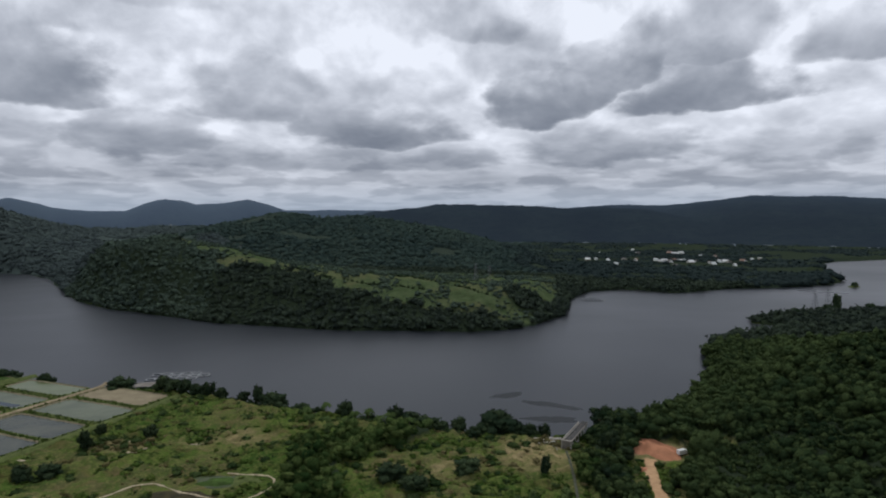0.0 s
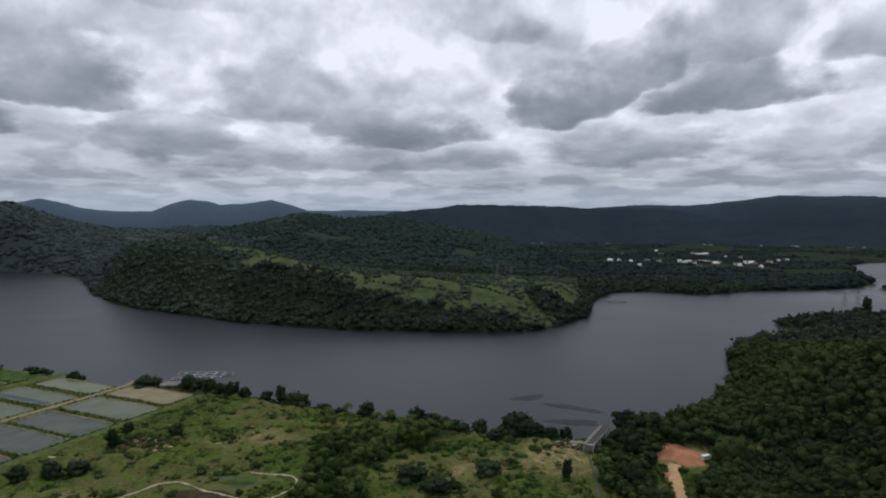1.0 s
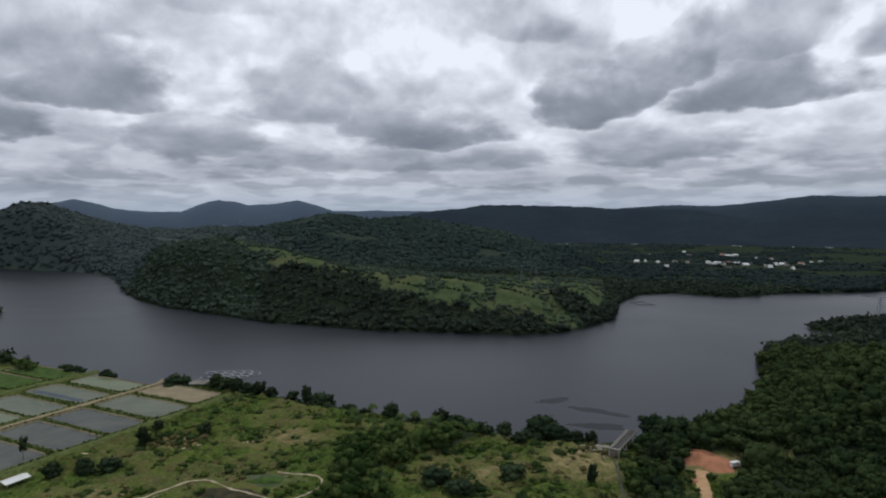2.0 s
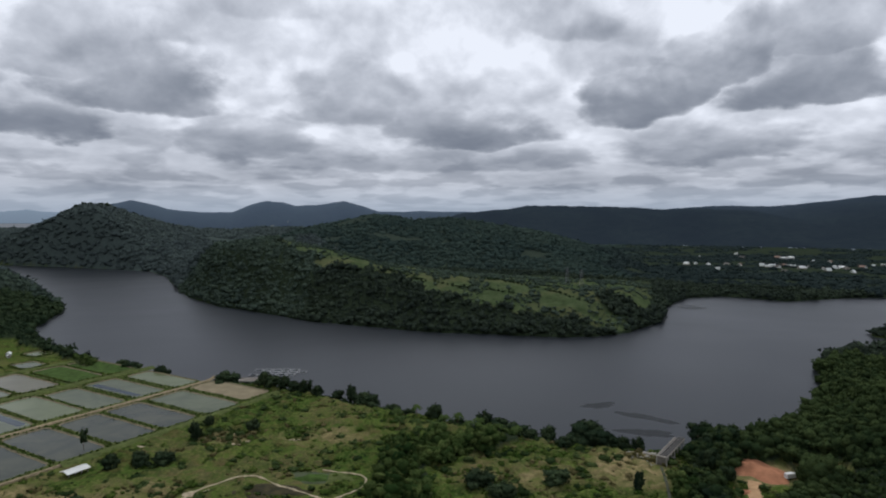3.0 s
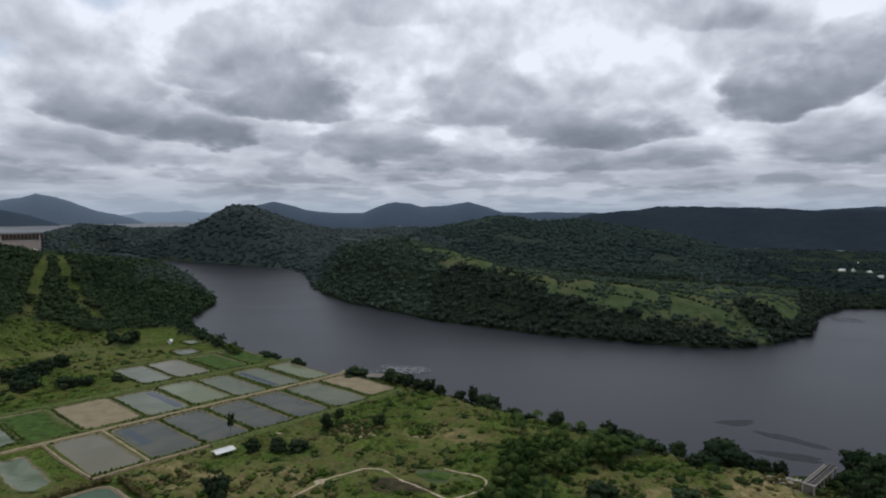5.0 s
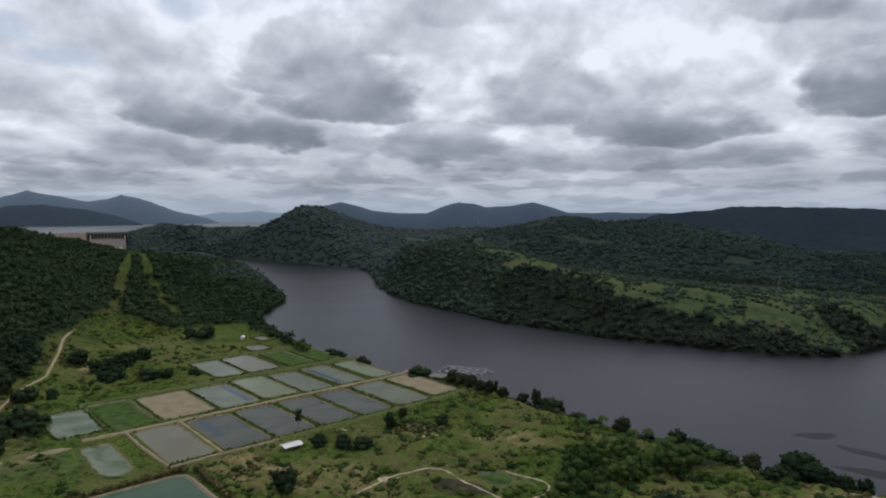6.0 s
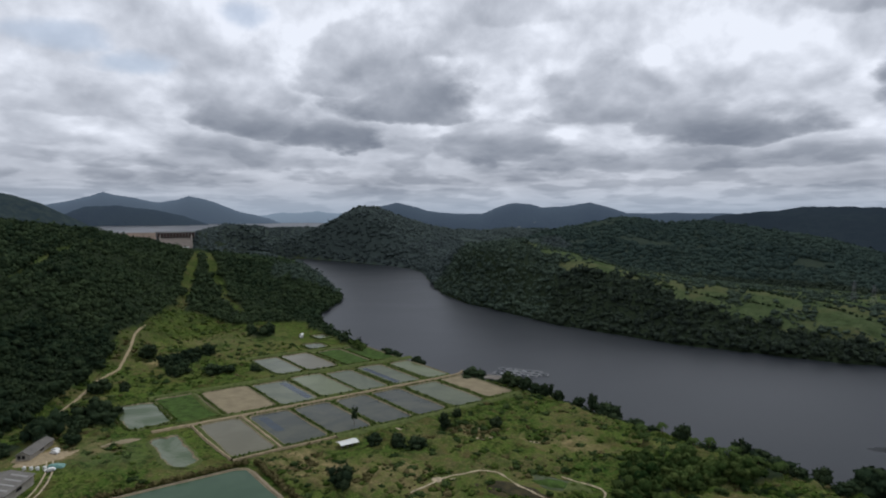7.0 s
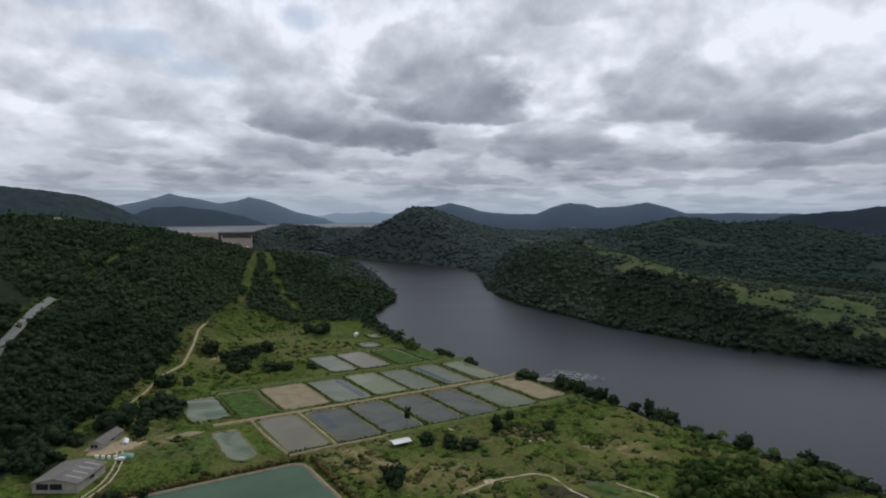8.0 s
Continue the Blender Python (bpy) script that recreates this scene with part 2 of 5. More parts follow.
def make_river():
    mt = Mat("river_water", 0.1, spec=0.25)
    mt.b.inputs["IOR"].default_value = 1.33
    n = mt.noise(0.004, 3, 0.5, dist=0.4)
    mt.colour(mt.mix(n, (0.008, 0.010, 0.014), (0.014, 0.017, 0.021)))
    mt.b.inputs["Specular Tint"].default_value = (0.84, 0.93, 1.0, 1)
    mt.link(mt.range(n, 0.0, 1.0, 0.22, 0.42), mt.b.inputs["Roughness"])
    return mt.m


def make_pond(name, a, b, rough=0.10):
    mt = Mat(name, rough, spec=0.09)
    mt.b.inputs["IOR"].default_value = 1.33
    n = mt.noise(0.05, 4, 0.6, dist=0.8)
    mt.colour(mt.mix(mt.range(n, 0.38, 0.62), a, b))
    mt.bump(mt.noise(1.8, 3), 0.12, 0.05)
    return mt.m


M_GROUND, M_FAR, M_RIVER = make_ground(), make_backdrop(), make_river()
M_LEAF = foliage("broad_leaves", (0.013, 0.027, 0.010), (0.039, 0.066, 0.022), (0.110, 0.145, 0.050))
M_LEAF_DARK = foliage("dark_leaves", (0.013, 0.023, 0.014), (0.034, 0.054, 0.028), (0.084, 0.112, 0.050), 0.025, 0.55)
# far bank, plain and hill: haze and cloud shade worked into the leaf tints
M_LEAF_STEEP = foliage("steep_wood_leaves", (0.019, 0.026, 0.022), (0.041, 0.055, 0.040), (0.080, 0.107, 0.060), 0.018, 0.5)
M_LEAF_FLAT = foliage("hazy_flat_leaves", (0.016, 0.024, 0.025), (0.027, 0.039, 0.036), (0.045, 0.061, 0.050), 0.02, 0.5)
M_LEAF_HILL = foliage("hazy_hill_leaves", (0.037, 0.053, 0.045), (0.070, 0.095, 0.069), (0.107, 0.143, 0.085), 0.018, 0.5)
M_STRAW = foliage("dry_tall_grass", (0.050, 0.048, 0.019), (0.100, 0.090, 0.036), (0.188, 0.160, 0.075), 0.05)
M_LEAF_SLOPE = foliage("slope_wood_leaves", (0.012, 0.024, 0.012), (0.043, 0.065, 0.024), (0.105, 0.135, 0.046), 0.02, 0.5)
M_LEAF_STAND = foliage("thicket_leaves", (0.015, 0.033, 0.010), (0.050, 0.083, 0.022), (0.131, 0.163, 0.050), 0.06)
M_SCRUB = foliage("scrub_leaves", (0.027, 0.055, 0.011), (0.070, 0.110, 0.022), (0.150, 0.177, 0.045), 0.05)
# further off still: paler, bluer leaf copies with haze mixed in
M_FAR_LEAF = foliage("hazy_far_leaves", (0.025, 0.039, 0.036), (0.040, 0.059, 0.048), (0.060, 0.083, 0.060), 0.012, 0.4)
M_KNOLL_LEAF = foliage("hazy_knoll_leaves", (0.044, 0.056, 0.057), (0.060, 0.077, 0.071), (0.076, 0.098, 0.080), 0.012, 0.3)
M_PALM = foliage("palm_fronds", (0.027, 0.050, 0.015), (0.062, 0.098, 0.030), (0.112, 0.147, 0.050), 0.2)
M_BARK = plain("bark", (0.10, 0.075, 0.05), 0.9, 3.0, 0.35)
M_TRACK = plain("packed_earth", (0.250, 0.201, 0.128), 0.95, 0.5, 0.22, bump=0.06)
M_PALE = plain("pale_sand", (0.329, 0.275, 0.189), 0.95, 0.5, 0.4, bump=0.05)
M_RED = plain("red_laterite", (0.329, 0.152, 0.085), 0.95, 0.16, 0.30, bump=0.35)
M_DRY = plain("dry_pond_bed", (0.190, 0.160, 0.104), 0.95, 0.12, 0.20, bump=0.08)
M_DIKE = plain("grassy_dike", (0.071, 0.088, 0.028), 0.95, 0.35, 0.35, bump=0.25)
M_ASPHALT = plain("worn_asphalt", (0.15, 0.152, 0.146), 0.9, 0.5, 0.18)
M_CONC = plain("weathered_concrete", (0.305, 0.287, 0.250), 0.9, 0.4, 0.22, bump=0.03)
M_CONC_DK = plain("stained_concrete", (0.171, 0.156, 0.137), 0.9, 0.3, 0.3)
M_ROOF = plain("grey_fibre_cement", (0.112, 0.105, 0.095), 0.85, 0.25, 0.22)
M_SHEET = plain("clear_roof_sheet", (0.19, 0.187, 0.175), 0.5, 0.4, 0.12)
M_ZINC = plain("white_zinc", (0.52, 0.53, 0.51), 0.5, 0.3, 0.10)
M_WALL = plain("whitewashed_wall", (0.28, 0.26, 0.225), 0.9, 0.3, 0.2)
M_DARK = plain("dark_opening_panel", (0.02, 0.02, 0.02), 0.9, 0.5, 0.2)
M_STEEL = plain("dark_steel", (0.09, 0.085, 0.08), 0.55, 0.6, 0.25, metal=0.5)
M_GALV = plain("galvanised_steel", (0.15, 0.155, 0.16), 0.5, 0.6, 0.15, metal=0.6)
M_FLOAT = plain("grey_plastic_float", (0.30, 0.31, 0.32), 0.6, 0.5, 0.2)
M_NET = plain("dark_net", (0.022, 0.026, 0.03), 0.9, 0.5, 0.2)
M_WHITE = plain("white_paint", (0.60, 0.60, 0.585), 0.5, 0.5, 0.06)
M_TARP = plain("teal_tarpaulin", (0.10, 0.21, 0.185), 0.6, 0.5, 0.15)
M_TILE = plain("brown_roof", (0.20, 0.13, 0.10), 0.85, 0.3, 0.25)
M_GLASSY = plain("vehicle_glass", (0.02, 0.025, 0.03), 0.08, 0.5, 0.1)
M_RUBBER = plain("tyre_rubber", (0.02, 0.02, 0.02), 0.9, 2.0, 0.2)

# ---------------------------------------------------------------- the lie of the land


def hashed(ix, iy, seed):
    h = (ix.astype(np.int64) * 374761393 + iy.astype(np.int64) * 668265263 + seed * 974634541) & 0x7FFFFFFF
    h = ((h ^ (h >> 13)) * 1274126177) & 0x7FFFFFFF
    return ((h ^ (h >> 16)) & 0xFFFF) / 65535.0


def vnoise(x, y, seed=0):
    ix, iy = np.floor(x), np.floor(y)
    fx, fy = x - ix, y - iy
    fx, fy = fx * fx * (3 - 2 * fx), fy * fy * (3 - 2 * fy)
    a, b = hashed(ix, iy, seed), hashed(ix + 1, iy, seed)
    c, d = hashed(ix, iy + 1, seed), hashed(ix + 1, iy + 1, seed)
    return (a + (b - a) * fx) * (1 - fy) + (c + (d - c) * fx) * fy


def fbm(x, y, seed=0, octaves=4):
    s, amp, tot = 0, 1.0, 0.0
    for o in range(octaves):
        s = s + amp * vnoise(x * 2 ** o, y * 2 ** o, seed + 17 * o)
        tot += amp
        amp *= 0.5
    return s / tot


def sstep(t):
    t = np.clip(t, 0, 1)
    return t * t * (3 - 2 * t)


WATER_Z, LAKE_Z = -3.0, 70.0
NEAR_BANK = [(-1400, 1215), (-1080, 1110), (-800, 900), (-650, 760), (-565, 680), (-530, 610), (-500, 555), (-430, 490), (-330, 432),
             (-268, 410), (-215, 400), (-175, 398), (-130, 378), (-95, 360), (-50, 342), (-10, 324), (30, 313), (60, 313), (85, 322),
             (110, 336), (140, 358), (166, 396), (193, 452), (212, 502), (234, 546), (270, 560), (312, 582), (345, 618), (318, 640),
             (326, 658), (400, 690), (520, 715), (700, 740), (1100, 800), (2300, 1000)]
FAR_BANK = [(2600, 1950), (1500, 1640), (1089, 1525), (930, 1468), (850, 1400), (800, 1300), (742, 1190), (706, 1112), (676, 1045), (618, 985), (536, 955), (431, 934), (335, 886),
            (270, 930), (222, 914), (188, 862), (168, 818), (156, 760), (136, 690), (96, 632), (60, 600), (8, 594), (-46, 600), (-102, 604), (-163, 624),
            (-226, 642), (-307, 690), (-398, 744), (-493, 826), (-560, 912), (-629, 1008), (-724, 1128), (-800, 1195), (-872, 1220), (-1066, 1278), (-1320, 1322), (-1420, 1300)]
RIVER = np.array(NEAR_BANK + FAR_BANK, float)
FAR_AZ = np.array([(math.degrees(math.atan2(x, y)), math.hypot(x, y)) for x, y in FAR_BANK[2:-1]][::-1])
FAR_AZ = FAR_AZ[np.argsort(FAR_AZ[:, 0])]


def river_distance(x, y):
    """Metres from the water's edge; negative over the river."""
    best, inside = np.full(x.shape, 1e9), np.zeros(x.shape, bool)
    for i in range(len(RIVER)):
        (ax, ay), (bx, by) = RIVER[i], RIVER[(i + 1) % len(RIVER)]
        dx, dy = bx - ax, by - ay
        t = np.clip(((x - ax) * dx + (y - ay) * dy) / (dx * dx + dy * dy), 0, 1)
        best = np.minimum(best, np.hypot(x - ax - t * dx, y - ay - t * dy))
        cross = (ay > y) != (by > y)
        if dy:
            inside ^= cross & (x < dx * (y - ay) / dy + ax)
    wob = (fbm(x / 30, y / 30, 5, 3) - 0.5) * 9
    return np.where(inside, -best, best) + wob * np.exp(-best / 40)


# ridges: azimuth, distance of the crest, its height, distance of the foot; then how far the back slope runs
FRONT = [(-46, 1500, 5, 1350), (-38, 1420, 20, 1250), (-33, 1150, 36, 930), (-31, 1080, 44, 830), (-29.5, 1030, 56, 790), (-27, 960, 68, 740), (-24.3, 920, 77, 720), (-22, 920, 74, 700),
         (-19.5, 880, 64, 660), (-17, 840, 57, 640), (-14.5, 800, 49, 620), (-9.5, 770, 40, 585), (-4.4, 740, 35, 575), (.8, 720, 31, 575), (4, 710, 29, 580),
         (8.6, 715, 23, 610), (11.1, 745, 11, 680), (13, 760, 0, 700)]
KNOLL = [(-50, 1800, 0, 1450), (-45.5, 1750, 56, 1450), (-43, 1750, 73, 1400), (-40.4, 1750, 99, 1400), (-39.2, 1750, 121, 1400), (-38.5, 1750, 133, 1400),
         (-37.5, 1750, 137, 1400), (-36.3, 1750, 132, 1400), (-35.2, 1750, 120, 1400), (-33.6, 1760, 100, 1380), (-31.6, 1800, 82, 1300), (-29.5, 1900, 71, 1200),
         (-27, 2000, 67, 1150), (-24.4, 2000, 69, 1150), (-21.4, 2000, 70, 1200), (-18, 1900, 60, 1300), (-15, 1800, 0, 1300)]
MIDDLE = [(-27, 1450, 20, 1050), (-24, 1450, 54, 1050), (-21.5, 1450, 72, 1000), (-20.1, 1450, 81, 1000), (-18.3, 1450, 91, 1000), (-16.4, 1450, 102, 990), (-14.9, 1450, 108, 980),
          (-13, 1450, 103, 980), (-11, 1450, 95, 980), (-9.5, 1450, 99, 970), (-7.4, 1450, 103, 960), (-5.4, 1450, 96, 960), (-3.3, 1440, 83, 960), (-1.2, 1430, 77, 960), (.8, 1420, 69, 960),
          (3.4, 1400, 52, 960), (6, 1370, 33, 980), (8.1, 1350, 16, 1000), (9.6, 1330, 2, 1000), (10.6, 1300, 0, 1000)]
LEFT = [(-150, 700, 0, 300), (-120, 800, 60, 300), (-95, 800, 110, 330), (-80, 850, 118, 350), (-71, 860, 111, 370), (-67.3, 880, 109, 390), (-65, 900, 103, 410),
        (-62.2, 930, 95, 440), (-59.2, 970, 86, 480), (-57, 1000, 76, 520), (-54.3, 1030, 68, 600), (-52.9, 1050, 63, 660), (-47, 1050, 39, 740), (-43, 1020, 29, 800),
        (-40.4, 1000, 19, 850), (-38, 1000, 0, 900)]
RIGHT = [(16, 400, 0, 330), (20, 420, 5, 320), (25, 440, 11, 290), (30, 440, 19, 250), (36, 430, 33, 200), (45, 400, 58, 150),
         (60, 380, 65, 120), (90, 350, 50, 120), (120, 300, 0, 120)]
DAM_HILL = [(-53.6, 1860, 10, 1700), (-52.6, 1890, 40, 1650), (-52.0, 1900, 66, 1650), (-50, 1950, 84, 1700), (-48.5, 1980, 84, 1720), (-46.5, 2100, 76, 1880),
            (-44, 2150, 72, 1900), (-41, 2150, 73, 1900), (-38, 2150, 60, 1900)]
FAR_LEFT = [(-150, 2750, 160, 2360), (-90, 2750, 240, 2360), (-71, 2750, 219, 2360), (-68, 2750, 206, 2360), (-65.4, 2750, 187, 2360), (-63.4, 2750, 156, 2360),
            (-62.4, 2750, 128, 2360), (-60.5, 2750, 80, 2400), (-58, 2750, 0, 2400)]
ISLE_LOW = [(-63.5, 3500, 60, 3200), (-62, 3500, 118, 3200), (-60.5, 3500, 155, 3200), (-58.3, 3500, 162, 3200), (-55.6, 3500, 144, 3200), (-53.3, 3500, 115, 3250), (-51, 3500, 60, 3300)]
ISLE_HIGH = [(-68, 4250, 151, 3900), (-63, 4250, 178, 3900), (-61.3, 4250, 207, 3850), (-59.2, 4250, 252, 3850), (-57.4, 4250, 228, 3850), (-55.1, 4250, 194, 3850), (-53.8, 4250, 211, 3850), (-52.8, 4250, 241, 3850), (-51.4, 4250, 219, 3850), (-49, 4250, 148, 3900), (-46.2, 4250, 100, 4050), (-45, 4250, 60, 4150)]
PALE = [(-49, 4780, 90, 4500), (-45, 4780, 140, 4500), (-43.5, 4780, 136, 4500), (-42, 4780, 149, 4500), (-40.4, 4780, 134, 4500), (-36, 4780, 120, 4500), (-30, 4780, 0, 4500)]
PEAKS = [(-42, 4050, 0, 3500), (-40, 4050, 112, 3500), (-38, 4050, 150, 3500), (-36.5, 4050, 175, 3500), (-34.8, 4050, 201, 3500), (-33.5, 4050, 180, 3500), (-32.1, 4050, 147, 3500), (-29.5, 4050, 130, 3500), (-27, 4050, 132, 3500), (-25.6, 4050, 172, 3500), (-24, 4050, 200, 3500), (-22.6, 4050, 192, 3500), (-21.6, 4050, 171, 3500), (-19.3, 4050, 179, 3500), (-17.3, 4050, 201, 3500), (-15.6, 4050, 166, 3500), (-14.2, 4050, 136, 3500), (-11.5, 4050, 137, 3500), (-6.9, 4050, 132, 3500), (-4, 4050, 126, 3500), (2, 4050, 40, 3500)]
PLATEAU = [(-9, 3000, 60, 2360), (-7, 3000, 112, 2360), (-4.9, 3000, 130, 2360), (-2.3, 3000, 138, 2360), (-.6, 3000, 154, 2360), (3.4, 3000, 149, 2360), (9, 3000, 144, 2360),
           (11, 3000, 131, 2360), (15, 3000, 136, 2360), (18, 3000, 128, 2360), (20.5, 3000, 100, 2360), (25, 3000, 50, 2360), (31, 3000, 0, 2360)]
FAR_RIGHT = [(6, 3500, 102, 2800), (11, 3500, 134, 2800), (15, 3500, 158, 2700), (19.7, 3500, 150, 2600), (23.3, 3500, 172, 2400), (26.3, 3500, 198, 2360), (29.2, 3500, 190, 2360), (31.1, 3500, 193, 2360), (35.4, 3500, 173, 2360), (45, 3500, 160, 2360), (70, 3500, 152, 2360), (110, 3500, 90, 2360), (170, 3500, 60, 2360)]


def ridge(az, r, crest, back):
    c = np.array(crest, float)
    if c[0, 0] > c[-1, 0]:
        c = c[::-1]
    r0, z0, f0 = (np.interp(az, c[:, 0], c[:, i]) for i in (1, 2, 3))
    z0 = np.where((az < c[0, 0]) | (az > c[-1, 0]), 0, z0)
    t = np.where(r < r0, (r - f0) / np.maximum(r0 - f0, 1), 1 - (r - r0) / back)
    t = np.clip(t, 0, 1)
    return z0 * (0.45 * np.sin(t * np.pi / 2) + 0.55 * sstep(t)), t * (r < r0) + (r >= r0)


def land(x, y, full=False):
    """Height of the ground; with full, also what covers it is worked out from."""
    x, y = np.asarray(x, float), np.asarray(y, float)
    az, r = np.degrees(np.arctan2(x, y)), np.hypot(x, y)
    sd = river_distance(x, y)
    hl, _ = ridge(az, r, LEFT, 500)
    hr, _ = ridge(az, r, RIGHT, 150)
    hf, tf = ridge(az, r, FRONT, 450)
    z = np.maximum(hl, hr)
    z = np.maximum(z, hf)
    for crest, back in ((KNOLL, 450), (MIDDLE, 500), (DAM_HILL, 160), (FAR_LEFT, 700), (ISLE_LOW, 300), (ISLE_HIGH, 400),
                        (PALE, 110), (PEAKS, 500), (PLATEAU, 600), (FAR_RIGHT, 700)):
        z = np.maximum(z, ridge(az, r, crest, back)[0])
    rough = (fbm(x / 90, y / 90, 3, 5) - 0.5) * 0.22 * np.minimum(z, 60) * sstep(z / 25)
    z = z + rough
    dip = (fbm(x / 60, y / 60, 9, 3) - 0.5) * 2.0
    flat = sstep((np.abs((x + 282) * .923 - (y - 244) * .385 - 0) - 150) / 60)
    z = z + dip * flat * 0.5
    # the shore
    up = sstep(sd / 55)
    shore = WATER_Z - 0.4 + 3.4 * sstep(sd / 14)
    z = np.where(sd > 0, shore + (z) * (0.15 * sstep(sd / 20) + 0.85 * up), WATER_Z - 0.4 - 4 * sstep(-sd / 25))
    if full:
        return z, az, r, sd, hl, hr, hf, tf
    return z


def grid_mesh(name, azs, rs, mat):
    A, R = np.meshgrid(np.radians(azs), rs, indexing="ij")
    x, y = R * np.sin(A), R * np.cos(A)
    z, az, r, sd, hl, hr, hf, tf = land(x, y, True)
    w = woods(x, y, az, r, sd, hl, hr, hf, tf)
    # the closed canopy under the single crowns
    lump = np.sqrt(vnoise(x / 5, y / 5, 61)) * .7 + vnoise(x / 2.6, y / 2.6, 62) * .5
    z = z + w * np.interp(r, [300, 1000, 1500, 2400], [2.6, 3.4, 4.5, 5.5]) * (.35 + .9 * lump) * sstep(sd / 10)
    field = (1 - w) * (sd > 8) * (r < 620) * (r > 150) * ~farm_zone(x, y)
    for p in PATHS + [DIRT_ROAD, SITE_ROAD, PIPE_LINE, PAVED]:
        field = field * sstep((dist_line(x, y, p) - 4) / 4)
    for cx, cy, cr in YARDS:
        field = field * sstep((np.hypot(x - cx, y - cy) - cr) / 4)
    z = z + field * (np.clip(fbm(x / 4.5, y / 4.5, 63, 3) - .40, 0, 1) * 5.2 + np.clip(vnoise(x / 2.4, y / 2.4, 64) - .45, 0, 1) * 1.3)
    na, nr = len(azs), len(rs)
    i, j = np.meshgrid(np.arange(na - 1), np.arange(nr - 1), indexing="ij")
    k = (i * nr + j).ravel()
    faces = np.stack([k, k + 1, k + nr + 1, k + nr], 1)
    me = bpy.data.meshes.new(name)
    me.vertices.add(na * nr)
    me.vertices.foreach_set("co", np.stack([x, y, z], -1).ravel())
    me.loops.add(faces.size)
    me.loops.foreach_set("vertex_index", faces.ravel().astype(np.int32))
    me.polygons.add(len(faces))
    me.polygons.foreach_set("loop_start", np.arange(0, faces.size, 4, dtype=np.int32))
    me.polygons.foreach_set("use_smooth", np.ones(len(faces), bool))
    me.update(calc_edges=True)
    me.validate()
    me.materials.append(mat)
    at = me.color_attributes.new("cover", "FLOAT_COLOR", "POINT")
    far_side = r > np.interp(az, FAR_AZ[:, 0], FAR_AZ[:, 1]) - 12
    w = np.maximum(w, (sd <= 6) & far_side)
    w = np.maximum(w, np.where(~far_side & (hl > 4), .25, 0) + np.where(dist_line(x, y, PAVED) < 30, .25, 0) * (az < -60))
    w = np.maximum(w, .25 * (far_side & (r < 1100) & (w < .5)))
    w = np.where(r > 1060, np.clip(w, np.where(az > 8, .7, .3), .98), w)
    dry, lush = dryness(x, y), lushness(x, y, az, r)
    # closed canopy: how far its ground is tinted to the hazy far crowns, by bearing
    far_haze = np.where((r > 1060) & far_side, np.interp(az, [-46, -40, -24, -18, 4, 10], [.6, 1.0, .9, .42, .32, .12]), 0)
    at.data.foreach_set("color", np.stack([np.clip(w, 0, 1), dry, lush, far_haze], -1).ravel().astype(np.float32))
    return new(name, me)


# pond rows run along U, the ponds' length along V
O_POND, U, V = Vector((-282.8, 244.2, 0)), Vector((.385, .923, 0)), Vector((.923, -.385, 0))


def farm(a, b, z=0.0):
    return O_POND + U * a + V * b + Vector((0, 0, z))


def farm_ab(x, y):
    dx, dy = x - O_POND.x, y - O_POND.y
    return dx * U.x + dy * U.y, dx * V.x + dy * V.y


STANDS = [(-52, 250, 9), (-57, 266, 10), (-56, 280, 10), (-44, 284, 10), (-34, 292, 9), (-22, 298, 7), (-53, 238, 9), (-14, 306, 6),
          (70, 266, 7), (76, 296, 7), (66, 252, 8),
          (-425, 315, 12), (-418, 300, 9), (-432, 335, 9), (-395, 286, 7), (-455, 425, 10), (-335, 196, 6), (-345, 206, 6), (-352, 186, 7), (-312, 120, 8), (-334, 146, 6), (-338, 166, 5)]


def farm_zone(x, y):
    a, b = farm_ab(x, y)
    return ((a > -58) & (a < 166) & (b > -70) & (b < 69)) | ((a > 50) & (a < 162) & (b > -140) & (b < -60)) | ((a > -160) & (a < -14) & (b > 68) & (b < 160)) \
        | ((a > -62) & (a < -20) & (b > 0) & (b < 66)) | ((a > 105) & (a < 158) & (b > -205) & (b < -130))


PATHS = [[(-141, 212), (-138, 223), (-137, 232), (-131, 240), (-127, 248), (-118, 250), (-106, 242), (-92, 237), (-80, 231), (-70, 224)],
         [(-92, 260), (-84, 258), (-75, 258), (-69, 252), (-70, 244), (-76, 236), (-80, 231)]]
SITE_ROAD, PIPE_LINE = [(93, 274), (89, 262), (87, 250), (85, 238), (83, 222)], [(57, 283), (56, 268), (54, 250), (51, 228)]
TOWN = [(337, 1444), (361, 1462), (378, 1426), (421, 1442), (442, 1424), (487, 1422), (485, 1388), (501, 1405), (501, 1372), (528, 1421), (544, 1438), (542, 1403), (540, 1354), (565, 1386),
        (580, 1353), (570, 1308), (608, 1368), (629, 1384), (623, 1352), (676, 1399), (712, 1432), (740, 1449), (555, 1817), (521, 1663), (614, 1684), (621, 1660), (636, 1659), (643, 1549),
        (475, 1268), (669, 1528), (419, 1667), (366, 1314), (601, 1279)]
VALLEY_FIELDS = [(-940, 1660, 60, 26), (-905, 1760, 55, 24), (-860, 1880, 50, 30)]
YARDS = [(98, 288, 15), (128, 292, 7), (-198, 242, 9), (-313, 153, 15), (-284, 121, 18), (-322, 155, 14), (-300, 185, 9), (-95, 250, 12), (-103, 236, 12), (60, 303, 16),
         (-163, 290, 4), (-148, 291, 9), (-117, 296, 5), (-419, 440, 6), (-598, 500, 8), (-213, 396, 6), (-139, 229, 6)]


